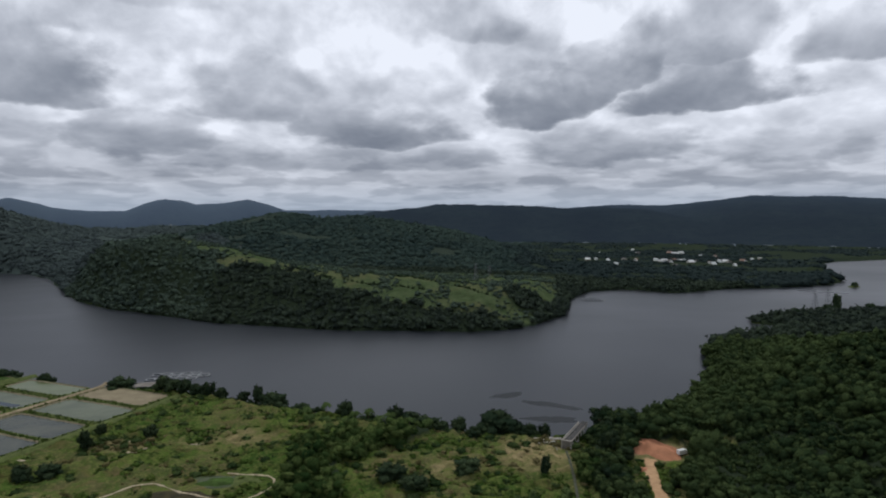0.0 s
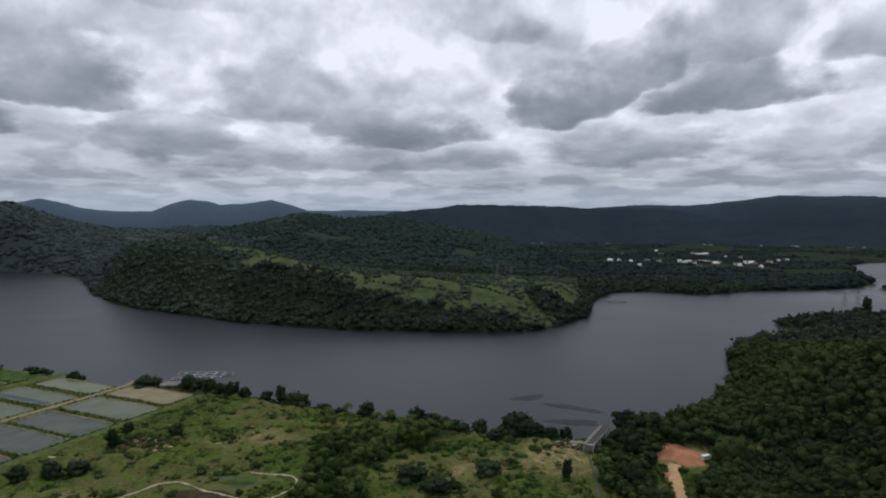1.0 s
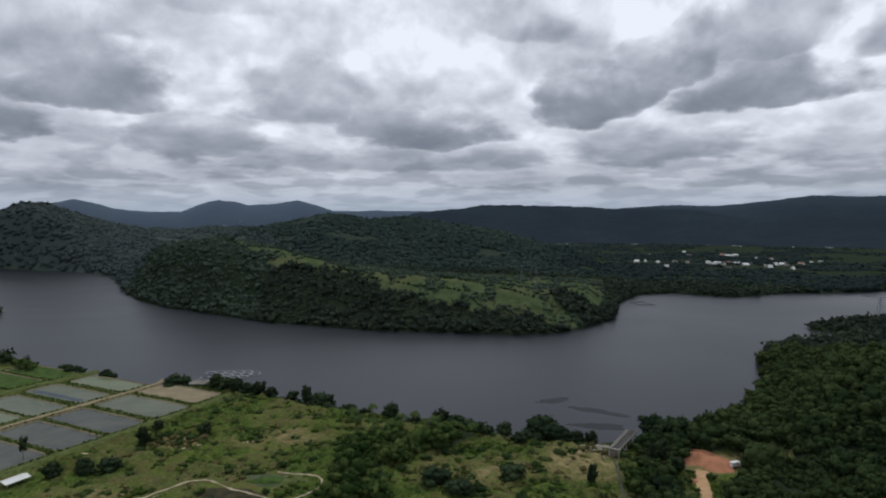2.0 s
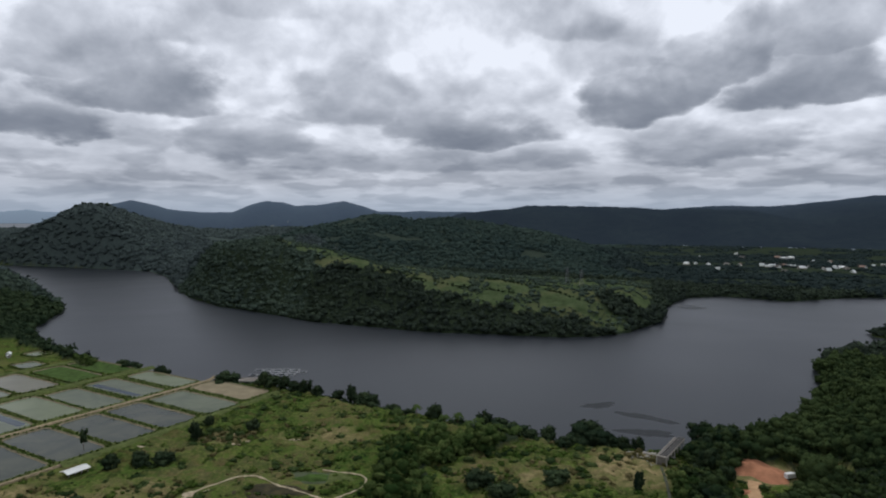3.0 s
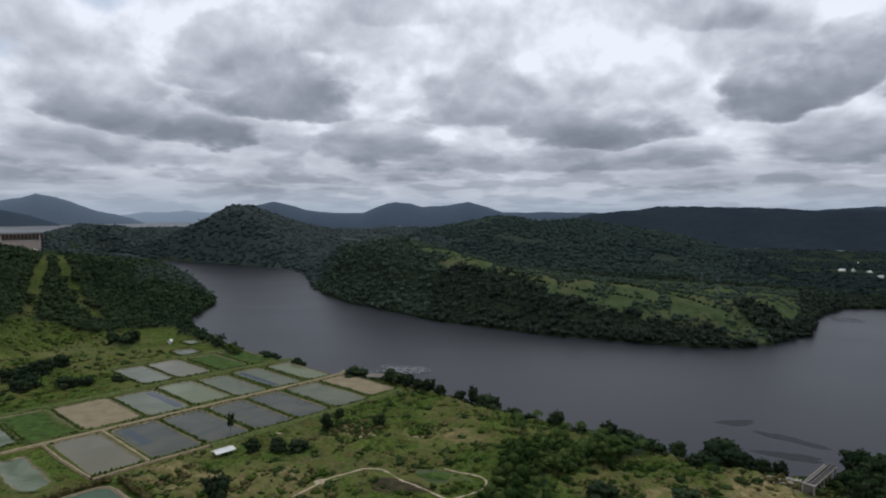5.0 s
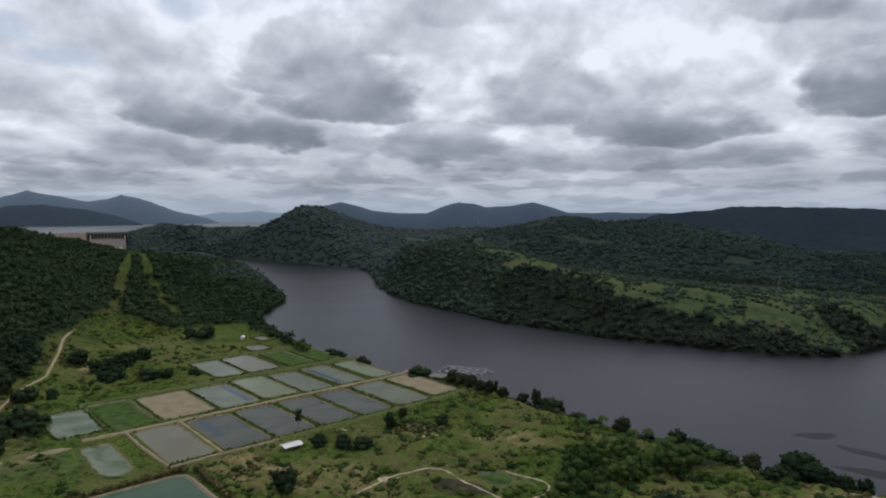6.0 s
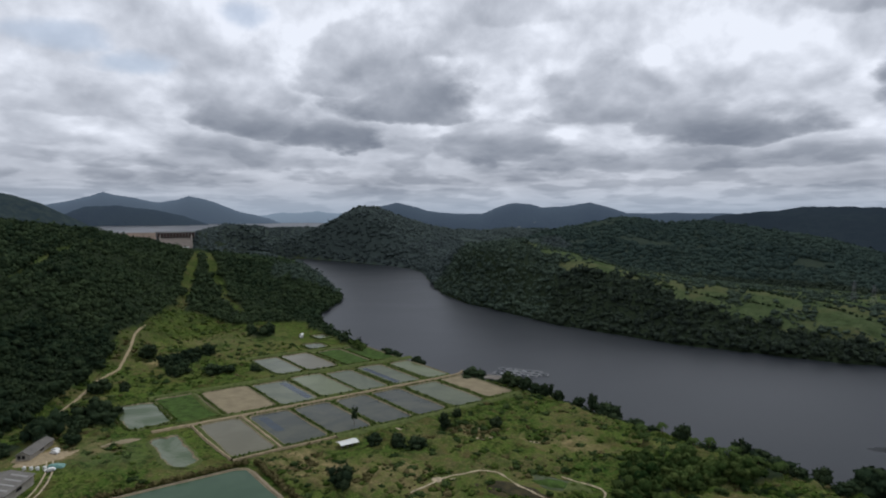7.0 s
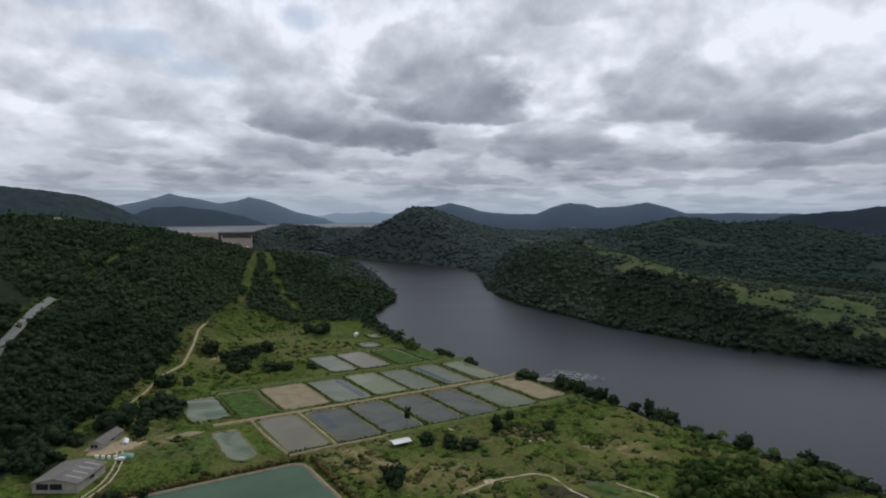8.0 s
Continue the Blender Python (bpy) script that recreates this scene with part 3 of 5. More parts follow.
def dist_line(x, y, pts):
    best = np.full(np.shape(x), 1e9)
    for (ax, ay), (bx, by) in zip(pts, pts[1:]):
        dx, dy = bx - ax, by - ay
        t = np.clip(((x - ax) * dx + (y - ay) * dy) / (dx * dx + dy * dy), 0, 1)
        best = np.minimum(best, np.hypot(x - ax - t * dx, y - ay - t * dy))
    return best


DIRT_ROAD = [(-262, 112), (-267, 121), (-273, 130), (-283, 139), (-294, 147), (-306, 153), (-328, 166), (-347, 172), (-369, 185), (-390, 210), (-417, 239), (-436, 268), (-476, 303), (-505, 326), (-530, 352)]
CUT_A = [(-545, 395), (-563, 410), (-598, 443), (-650, 487), (-715, 545), (-800, 620), (-850, 665)]
CUT_B = [(-560, 495), (-579, 502), (-618, 518), (-670, 552), (-721, 584), (-800, 640), (-850, 680)]
PAVED = [(-455, 150), (-471, 159), (-485, 171), (-502, 185), (-519, 199), (-536, 219)]
HILL_TRACK = [(-579, 263), (-625, 305), (-669, 342), (-708, 385), (-749, 430)]
WOOD_EDGE = [(-290, 50), (-304, 98), (-324, 124), (-358, 158), (-382, 189), (-410, 222), (-452, 266), (-483, 293), (-508, 320), (-548, 366), (-576, 416), (-582, 446), (-545, 454), (-519, 452), (-510, 474),
             (-485, 492), (-455, 512), (-900, 1300), (-1700, 1700), (-1700, -200), (-330, -100)]


def inside(x, y, pts):
    res = np.zeros(np.shape(x), bool)
    for (ax, ay), (bx, by) in zip(pts, pts[1:] + pts[:1]):
        if by != ay:
            res ^= ((ay > y) != (by > y)) & (x < (bx - ax) * (y - ay) / (by - ay) + ax)
    return res


def woods(x, y, az, r, sd, hl, hr, hf, tf):
    n = fbm(x / 45, y / 45, 21, 3)
    far_side = r > np.interp(az, FAR_AZ[:, 0], FAR_AZ[:, 1]) - 5
    thr = np.interp(az, [-23.5, -21.5, -20.2, -19.3, -14.5, -11.5, -9.5, -7, -4.4, 0.8, 3.4, 6, 8, 10.5], [1.0, .86, .76, .71, .65, .62, .57, .49, .45, .40, .34, .26, .30, .9])
    meadow = far_side & (az > -23) & (az < 10.5) & (tf > thr + (n - .5) * .34) & (r < 1010) & (np.hypot((x - 96) / 27, (y - 680) / 30) > .7 + .6 * n)
    wf = far_side & ~meadow
    wl = ~far_side & inside(x + (n - .5) * 14, y + (n - .5) * 10, WOOD_EDGE)
    cut = (dist_line(x, y, CUT_A) < 6 + (n - .5) * 9) | (dist_line(x, y, CUT_B) < 7 + (n - .5) * 9)
    wl &= ~cut & (dist_line(x, y, PAVED) > 7.5) & (dist_line(x, y, HILL_TRACK) > 3)
    wr = ~far_side & (az > 10) & ((hr > 1.2 + (n - .5) * 4) | (x > 114 + (n - .5) * 8)) & (np.hypot((x - 98) / 14, (y - 287) / 13) > 1) & (np.hypot((x - 126) / 11, (y - 288) / 14) > 1)
    wr |= ~far_side & (x > 62) & (y < 258) & (y > 205) & (np.abs(x - 86) > 8.5 + (n - .5) * 3)
    wr |= ~far_side & (x > 70) & (sd < 34) & (sd > 0)
    wr &= dist_line(x, y, [(57, 284), (80, 328)]) > 9
    wb = ~far_side & (az > -75) & (az < -38) & (sd > 0) & (sd < 13 + (n - .5) * 16) & (r > 480)
    w = wf | wl | wr | wb
    for cx, cy, rx, ry in VALLEY_FIELDS:
        w &= np.hypot((x - cx) / rx, (y - cy) / ry) > .7 + .6 * n
    for cx, cy in TOWN:
        w &= np.hypot(x - cx, y - cy) > 11
    st = np.zeros_like(w)
    for cx, cy, cr in STANDS:
        st |= np.hypot(x - cx, y - cy) < cr * (0.75 + 0.6 * n)
    return ((w | st) & (sd > 0)).astype(float)


def dryness(x, y):
    d = np.zeros(np.shape(x))
    for cx, cy, rx, ry, w in ((42, 280, 20, 22, 1.0), (98, 286, 20, 18, .9), (52, 292, 14, 12, .9), (-153, 291, 14, 8, .85), (-428, 300, 16, 8, .8), (-120, 292, 14, 7, .5),
                              (-185, 210, 40, 14, .75), (-160, 220, 25, 20, .55), (-480, 372, 26, 22, .35), (-20, 262, 20, 14, .35), (-300, 175, 12, 8, .6),
                              (-95, 300, 20, 12, .4), (-940, 1660, 50, 22, .7), (-905, 1760, 46, 20, .6), (-860, 1880, 42, 26, .7), (-150, 222, 24, 12, .5), (-50, 320, 30, 10, .3), (-318, 160, 14, 10, .8), (5, 270, 18, 16, .4)):
        d = np.maximum(d, w * sstep(1.4 - np.hypot((x - cx) / rx, (y - cy) / ry)))
    return np.clip(d + 0.25 * sstep((fbm(x / 35, y / 35, 44, 3) - .52) / .12), 0, 1)


def lushness(x, y, az, r):
    a, b = farm_ab(x, y)
    l = 0.75 * ((a > 108) & (a < 160) & (b > -135) & (b < -70))
    l = np.maximum(l, 0.45 * sstep(1.3 - np.hypot((x + 290) / 28, (y - 172) / 22)))
    l = np.maximum(l, 0.9 * ((az > -24) & (az < 11) & (r > 580) & (r < 1100)))
    l = np.maximum(l, 0.22 * sstep(1.3 - np.hypot((x + 455) / 40, (y - 400) / 60)))
    return l


azs = np.concatenate([np.arange(-180, -78, 3.0), np.arange(-78, 42, 0.2), np.arange(42, 180.1, 3.0)])
rs_near = [0.02, 40, 80, 120, 150]
while rs_near[-1] < 2350:
    rs_near.append(rs_near[-1] * (1.0045 if 200 < rs_near[-1] < 420 else 1.008))
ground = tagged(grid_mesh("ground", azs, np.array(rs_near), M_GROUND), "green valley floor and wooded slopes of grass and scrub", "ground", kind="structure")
rs_far = [rs_near[-1] - 6]
while rs_far[-1] < 4890:
    rs_far.append(min(rs_far[-1] * 1.011, 4900))
azs2 = np.concatenate([np.arange(-180, -78, 4.0), np.arange(-78, 42, 0.2), np.arange(42, 180.1, 4.0)])
tagged(grid_mesh("backdrop", azs2, np.array(rs_far), M_FAR), "distant wooded mountain ranges under painted blue haze", "hills", kind="structure")


def flat_sheet(name, pts, z, mat):
    me = bpy.data.meshes.new(name)
    me.from_pydata([(x, y, z) for x, y in pts], [], [list(range(len(pts)))])
    me.materials.append(mat)
    return new(name, me)


tagged(flat_sheet("water_river", [(-1700, 200), (-300, 200), (300, 200), (2600, 400), (2600, 2000), (600, 2000), (-1700, 1700)], WATER_Z, M_RIVER),
       "wide dark grey river with a calm surface", "river", kind="structure")
lake_edge = [(-66, 1872), (-60, 1872), (-54, 1872), (-52.6, 1940), (-50, 2010), (-48, 2060), (-46, 2160), (-40, 2200), (-37, 2200)]
tagged(flat_sheet("water_lake", [(r * math.sin(radians(a)), r * math.cos(radians(a))) for a, r in lake_edge + [(a, 4900) for a in range(-37, -68, -2)]], LAKE_Z, M_RIVER),
       "pale reservoir lake behind the dam", "lake", kind="structure")

# ---------------------------------------------------------------- building blocks


def mesh_of(name, verts, faces, mat, smooth=False):
    me = bpy.data.meshes.new(name)
    me.from_pydata([tuple(v) for v in verts], [], [tuple(f) for f in faces])
    me.materials.append(mat)
    if smooth:
        me.polygons.foreach_set("use_smooth", np.ones(len(me.polygons), bool))
    me.update()
    return me


def fast_mesh(name, verts, tris, mat):
    me = bpy.data.meshes.new(name)
    me.vertices.add(len(verts))
    me.vertices.foreach_set("co", verts.astype(np.float32).ravel())
    me.loops.add(tris.size)
    me.loops.foreach_set("vertex_index", tris.astype(np.int32).ravel())
    me.polygons.add(len(tris))
    me.polygons.foreach_set("loop_start", np.arange(0, tris.size, 3, dtype=np.int32))
    me.update(calc_edges=True)
    me.materials.append(mat)
    return me


def thing(name, m, label, category, group=""):
    ob = new(name)
    ob.empty_display_size = 0.5
    ob.matrix_world = m
    return tagged(ob, label, category, group)


def part(name, data, material, parent, label=""):
    """A bmesh or a mesh as one object under a thing or part."""
    if isinstance(data, bmesh.types.BMesh):
        me = bpy.data.meshes.new(name)
        data.to_mesh(me)
        data.free()
        me.materials.append(material)
    else:
        me = data
    ob = new(name, me)
    ob.parent = parent
    return tagged(ob, label)


def box(bm, cx, cy, cz, sx, sy, sz, bevel=0.0):
    r = bmesh.ops.create_cube(bm, size=1.0, matrix=Matrix.LocRotScale((cx, cy, cz), None, (sx, sy, sz)))
    if bevel:
        es = list({e for v in r["verts"] for e in v.link_edges})
        bmesh.ops.bevel(bm, geom=es, offset=bevel, segments=1, affect="EDGES")
    return bm


def boxes(*rows, bevel=0.0):
    bm = bmesh.new()
    for row in rows:
        box(bm, *row, bevel=bevel)
    return bm


def prism(bm, profile, axis_len, along="y"):
    """A profile of (across, up) swept along the axis, centred."""
    h = axis_len / 2
    a = [bm.verts.new((p, -h, q) if along == "y" else (-h, p, q)) for p, q in profile]
    b = [bm.verts.new((p, h, q) if along == "y" else (h, p, q)) for p, q in profile]
    n = len(profile)
    for i in range(n):
        bm.faces.new((a[i], a[(i + 1) % n], b[(i + 1) % n], b[i]))
    bm.faces.new(a[::-1])
    bm.faces.new(b)
    bmesh.ops.recalc_face_normals(bm, faces=bm.faces[:])
    return bm


def rod(bm, p, q, r, r2=None, n=6):
    p, q = Vector(p), Vector(q)
    d = (q - p)
    m = Matrix.Translation((p + q) / 2) @ d.to_track_quat("Z", "Y").to_matrix().to_4x4()
    bmesh.ops.create_cone(bm, cap_ends=True, segments=n, radius1=r, radius2=r if r2 is None else r2, depth=d.length, matrix=m)
    return bm


def hgt(x, y):
    return float(land(np.array([x]), np.array([y]))[0])


def resample(pts, step):
    out = []
    for (ax, ay), (bx, by) in zip(pts, pts[1:]):
        n = max(1, int(math.hypot(bx - ax, by - ay) / step))
        out += [(ax + (bx - ax) * i / n, ay + (by - ay) * i / n) for i in range(n)]
    pts = np.array(out + [pts[-1]], float)
    for _ in range(3):                       # round the bends
        pts[1:-1] = 0.25 * pts[:-2] + 0.5 * pts[1:-1] + 0.25 * pts[2:]
    return pts


def ribbon(name, pts, width, mat, label, category, lift=0.25, ragged=0.25, level=None, skirt=0.0):
    """A track that follows the ground, with ragged edges."""
    p = resample(pts, 2.0)
    d = np.gradient(p, axis=0)
    d /= np.maximum(np.linalg.norm(d, axis=1, keepdims=True), 1e-6)
    nrm = np.stack([-d[:, 1], d[:, 0]], 1)
    rng = np.random.RandomState(len(pts) + int(abs(pts[0][0])))
    cols = [-1.0, -0.5, 0, 0.5, 1.0]
    side = width / 2 * (1 + ragged * (rng.rand(len(p), 2) - .5) * 2)
    rows = []
    for c in cols:
        w = np.where(c < 0, side[:, 0], side[:, 1]) * c
        q = p + nrm * w[:, None]
        z = (land(q[:, 0], q[:, 1]) if level is None else np.full(len(p), level)) + lift - 0.12 * (abs(c) == 1)
        rows.append(np.column_stack([q, z]))
    if skirt:
        for k, sgn in ((0, -1), (len(cols) - 1, 1)):
            e = rows[k].copy()
            e[:, :2] += nrm * sgn * skirt
            e[:, 2] = -0.2
            rows.insert(0 if sgn < 0 else len(rows), e)
    n, k = len(p), len(rows)
    verts = np.stack(rows, 1).reshape(-1, 3)
    faces = [(i * k + j, (i + 1) * k + j, (i + 1) * k + j + 1, i * k + j + 1) for i in range(n - 1) for j in range(k - 1)]
    ob = new(name, mesh_of(name, verts, faces, mat, True))
    return tagged(ob, label, category, kind="structure")


def patch(name, cx, cy, rx, ry, mat, label, category, lift=0.25, rise=0.0, seed=1, rot=0.0, level=None, kind="structure"):
    """An irregular spread of bare earth, laid on the ground."""
    rng = np.random.RandomState(seed)
    ph = rng.rand(6) * 6.28
    n, rings = 40, 7
    V_ = []
    for k in range(rings + 1):
        for i in range(n):
            a = 2 * math.pi * i / n
            w = 1 + 0.16 * math.sin(2 * a + ph[0]) + 0.12 * math.sin(3 * a + ph[1]) + 0.09 * math.sin(5 * a + ph[2]) + 0.06 * math.sin(9 * a + ph[3])
            f = k / rings * w
            x, y = rx * f * math.cos(a), ry * f * math.sin(a)
            V_.append((cx + x * math.cos(rot) - y * math.sin(rot), cy + x * math.sin(rot) + y * math.cos(rot)))
    V_ = np.array(V_)
    edge = np.repeat(np.linspace(0, 1, rings + 1), n)
    z = (land(V_[:, 0], V_[:, 1]) if level is None else np.full(len(V_), level)) + lift * (1 - edge ** 6 * 1.2)
    if rise:
        z = z + rise * (1 - edge ** 2) * (0.35 + 1.3 * fbm(V_[:, 0] / 5, V_[:, 1] / 5, seed, 3))
    faces = [(k * n + i, k * n + (i + 1) % n, (k + 1) * n + (i + 1) % n, (k + 1) * n + i) for k in range(rings) for i in range(n)]
    ob = new(name, mesh_of(name, np.column_stack([V_, z]), faces, mat, True))
    return tagged(ob, label, category, kind=kind)


# ---------------------------------------------------------------- crowns
ICO = {}
for sub in (1, 2):
    b = bmesh.new()
    bmesh.ops.create_icosphere(b, subdivisions=sub, radius=1.0)
    b.verts.ensure_lookup_table()
    ICO[sub] = (np.array([v.co[:] for v in b.verts]), np.array([[v.index for v in f.verts] for f in b.faces]))
    b.free()


def crown_template(seed, sub=2, lobes=1, leaves=30, leaf=0.16, lump=0.45, flat=1.0):
    """A crown one metre wide and one high, from lumpy boughs and loose leaf clumps."""
    rng = np.random.RandomState(seed)
    V0, F0 = ICO[sub]
    vs, fs, n = [], [], 0
    surf = []
    for k in range(lobes):
        if lobes == 1:
            c, s = np.array([0, 0, .5]), np.array([.42, .42, .46])
        else:
            a = 2 * math.pi * (k + rng.rand() * .6) / lobes
            d = .10 + (.20 if lobes < 5 else .26) * rng.rand()
            c = np.array([d * math.cos(a), d * math.sin(a), .38 + .34 * rng.rand() if lobes < 9 else .27 + .46 * ((k * 7) % lobes) / lobes])
            s = np.array([.26, .26, .24]) * (.8 + .4 * rng.rand()) * (4 / max(lobes, 4)) ** .45
        dirs = rng.randn(9, 3)
        dirs /= np.linalg.norm(dirs, axis=1, keepdims=True)
        amp = (rng.rand(9) - .35) * lump
        rad = 1 + (amp[None] * np.exp(-5 * (1 - V0 @ dirs.T))).sum(1) + (rng.rand(len(V0)) - .5) * .34
        v = V0 * rad[:, None] * s + c
        v[:, 2] = np.maximum(v[:, 2] * flat, .02)
        vs.append(v)
        fs.append(F0 + n)
        n += len(v)
        surf.append((v, c))
    for k in range(leaves):
        v, c = surf[rng.randint(lobes)]
        p = v[rng.randint(len(v))]
        if p[2] < .15:
            p = v[v[:, 2].argmax()] * np.array([1 + .5 * rng.randn(), 1 + .5 * rng.randn(), .9])
        out = (p - c) / max(np.linalg.norm(p - c), 1e-6)
        e1, e2 = rng.randn(3), rng.randn(3)
        e1 /= np.linalg.norm(e1)
        e2 -= e1 * (e1 @ e2)
        e2 /= np.linalg.norm(e2)
        ls = leaf * (.6 + .8 * rng.rand())
        o = p + out * leaf * .25 * rng.rand()
        vs.append(np.array([o - e1 * ls * .5, o + e1 * ls * .5 + e2 * ls * .2, o + e2 * ls * .8]))
        fs.append(np.array([[n, n + 1, n + 2]]))
        n += 3
    return np.concatenate(vs), np.concatenate(fs)


def plant(name, temps, x, y, w, h, mat, label, category, seed=3, sink=0.08):
    """Many crowns as one mesh."""
    rng = np.random.RandomState(seed)
    z = land(x, y)
    which = rng.randint(len(temps), size=len(x))
    rot = rng.rand(len(x)) * 6.283
    lean = 1 + (rng.rand(len(x)) - .5) * .3
    vs, fs, base = [], [], 0
    for k, (tv, tf_) in enumerate(temps):
        i = np.where(which == k)[0]
        if not len(i):
            continue
        c, s_ = np.cos(rot[i])[:, None], np.sin(rot[i])[:, None]
        X = (tv[None, :, 0] * c - tv[None, :, 1] * s_) * w[i][:, None] * lean[i][:, None] + x[i][:, None]
        Y = (tv[None, :, 0] * s_ + tv[None, :, 1] * c) * w[i][:, None] / lean[i][:, None] + y[i][:, None]
        Z = (tv[None, :, 2] - sink) * h[i][:, None] + z[i][:, None]
        vs.append(np.stack([X, Y, Z], -1).reshape(-1, 3))
        fs.append((tf_[None] + (np.arange(len(i)) * len(tv))[:, None, None] + base).reshape(-1, 3))
        base += len(i) * len(tv)
    ob = new(name, fast_mesh(name, np.concatenate(vs), np.concatenate(fs), mat))
    return tagged(ob, label, category, kind="stuff")


def scatter(x0, x1, y0, y1, step, seed):
    rng = np.random.RandomState(seed)
    gx, gy = np.meshgrid(np.arange(x0, x1, step), np.arange(y0, y1, step))
    x = gx.ravel() + (rng.rand(gx.size) - .5) * step * 1.1
    y = gy.ravel() + (rng.rand(gx.size) - .5) * step * 1.1
    return x, y, rng


def wooded(x, y):
    z, az, r, sd, hl, hr, hf, tf = land(x, y, True)
    return woods(x, y, az, r, sd, hl, hr, hf, tf) > .5, az, r, sd


T_NEAR = [crown_template(100 + k, 1, 11, 74, .16, .9) for k in range(12)]
T_MID = [crown_template(200 + k, 1, 2, 10, .36, .9) for k in range(10)]
T_FAR = [crown_template(300 + k, 1, 1, 3, .40, .8) for k in range(10)]
T_BUSH = [crown_template(400 + k, 1, 1, 7, .42, .7, .9) for k in range(8)]

# woods close by
x, y, rng = scatter(-620, 460, 90, 560, 5.1, 11)
k = (np.hypot(x, y) < 560) & (np.hypot(x, y) > 190)
x, y = x[k], y[k]
ok, az, r, sd = wooded(x, y)
k = ok & (az > -74) & (az < 38) & (sd > .8)
x, y, az = x[k], y[k], az[k]
big = fbm(x / 28, y / 28, 71, 3)
w = (6.2 + 10 * np.random.RandomState(5).rand(len(x)) ** 3.0) * (.7 + .6 * big)
h = 1.2 + w * (.55 + .45 * np.random.RandomState(6).rand(len(x)))
left = az < -45
plant("woodland", T_NEAR, x[left], y[left], w[left], h[left], M_LEAF_DARK, "dense dark green woodland on the hillside above the farm", "woodland", 7)
stand = ~left & (x < 62)
left |= stand
plant("thicket", T_NEAR, x[stand], y[stand], w[stand], h[stand], M_LEAF_STAND, "green thicket of trees and palms in the field", "thicket", 9)
plant("woodland", T_NEAR, x[~left], y[~left], w[~left], h[~left], M_LEAF_SLOPE, "dense green woodland on the slope beside the river", "woodland", 8)

# woods across the river and on the headland
x, y, rng = scatter(-1000, 560, 200, 1080, 5.2, 12)
r = np.hypot(x, y)
k = (r >= 560) & (r < 1060)
x, y = x[k], y[k]
ok, az, r, sd = wooded(x, y)
k = ok & (az > -74) & (az < 38) & (sd > .8)
x, y, az = x[k], y[k], az[k]
big = fbm(x / 40, y / 40, 72, 3)
w = (5.4 + 7.0 * np.random.RandomState(15).rand(len(x)) ** 3.0) * (.7 + .6 * big)
h = 1.6 + w * (.5 + .42 * np.random.RandomState(16).rand(len(x)))
left = (az < -46) | ((az < -36) & (np.hypot(x, y) < 920) & (x > -760) & (y < 800))
fade = fbm(x / 70, y / 70, 73, 3)
hill = ~left & (az < 12) & (az + (fade - .5) * 14 < -20)
rest = ~left & ~hill
plant("woodland", T_MID, x[left], y[left], w[left], h[left], M_LEAF_DARK, "dark green woodland covering the hill and headland", "woodland", 17)
plant("woodland", T_MID, x[rest], y[rest], w[rest], h[rest], M_LEAF_STEEP, "dark steep woodland along the far river bank", "woodland", 18)
plant("woodland", T_MID, x[hill], y[hill], w[hill], h[hill], M_LEAF_HILL, "mid-green woodland on the shoulder of the far hill", "woodland", 19)

# woods further off; their leaf colours carry the haze
x, y, rng = scatter(-1900, 1350, 700, 2340, 9, 13)
r = np.hypot(x, y)
k = (r >= 1060) & (r < 2330)
x, y = x[k], y[k]
ok, az, r, sd = wooded(x, y)
clear = fbm(x / 130, y / 60, 91, 3)
front = np.ones(len(x), bool)
for cx, cy in TOWN:
    rr = math.hypot(cx, cy)
    front &= np.hypot(x - cx * (1 - 14 / rr), y - cy * (1 - 14 / rr)) > 12
k = ok & front & (az > -73) & (az < 37) & (sd > 3) & ~((az > 8) & (r > 1120) & (clear > .49)) & ((az < -30) | (clear < .66))
x, y = x[k], y[k]
w = 11.5 + 8 * np.random.RandomState(25).rand(len(x)) ** 2.5
h = 3.0 + w * (.24 + .25 * np.random.RandomState(26).rand(len(x)))
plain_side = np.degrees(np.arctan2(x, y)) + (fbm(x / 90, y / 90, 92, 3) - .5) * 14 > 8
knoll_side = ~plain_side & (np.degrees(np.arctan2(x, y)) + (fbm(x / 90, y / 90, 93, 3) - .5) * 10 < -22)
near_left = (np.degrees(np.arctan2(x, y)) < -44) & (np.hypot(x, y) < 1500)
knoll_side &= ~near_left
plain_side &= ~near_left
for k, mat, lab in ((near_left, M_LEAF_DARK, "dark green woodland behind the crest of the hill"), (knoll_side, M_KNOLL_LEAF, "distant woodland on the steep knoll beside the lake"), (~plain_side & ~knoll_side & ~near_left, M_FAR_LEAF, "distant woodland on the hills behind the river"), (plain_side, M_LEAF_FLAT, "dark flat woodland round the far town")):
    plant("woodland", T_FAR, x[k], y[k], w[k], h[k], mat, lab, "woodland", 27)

# lone trees and bushes on the grassy hill top
x, y, rng = scatter(-420, 200, 600, 1010, 5, 14)
z, az, r, sd, hl, hr, hf, tf = land(x, y, True)
k = (woods(x, y, az, r, sd, hl, hr, hf, tf) < .5) & (sd > 5) & (az > -22) & (az < 11) & (r > 600) & (fbm(x / 22, y / 22, 33, 3) > .57 - .2 * (rng.rand(len(x)) ** 3))
x, y = x[k], y[k]
w = 2.0 + 6 * np.random.RandomState(35).rand(len(x)) ** 2.5
plant("hill_bushes", T_BUSH, x, y, w, w * .6, M_LEAF_HILL, "scattered green bushes on the grassy hill top", "bushes", 37)


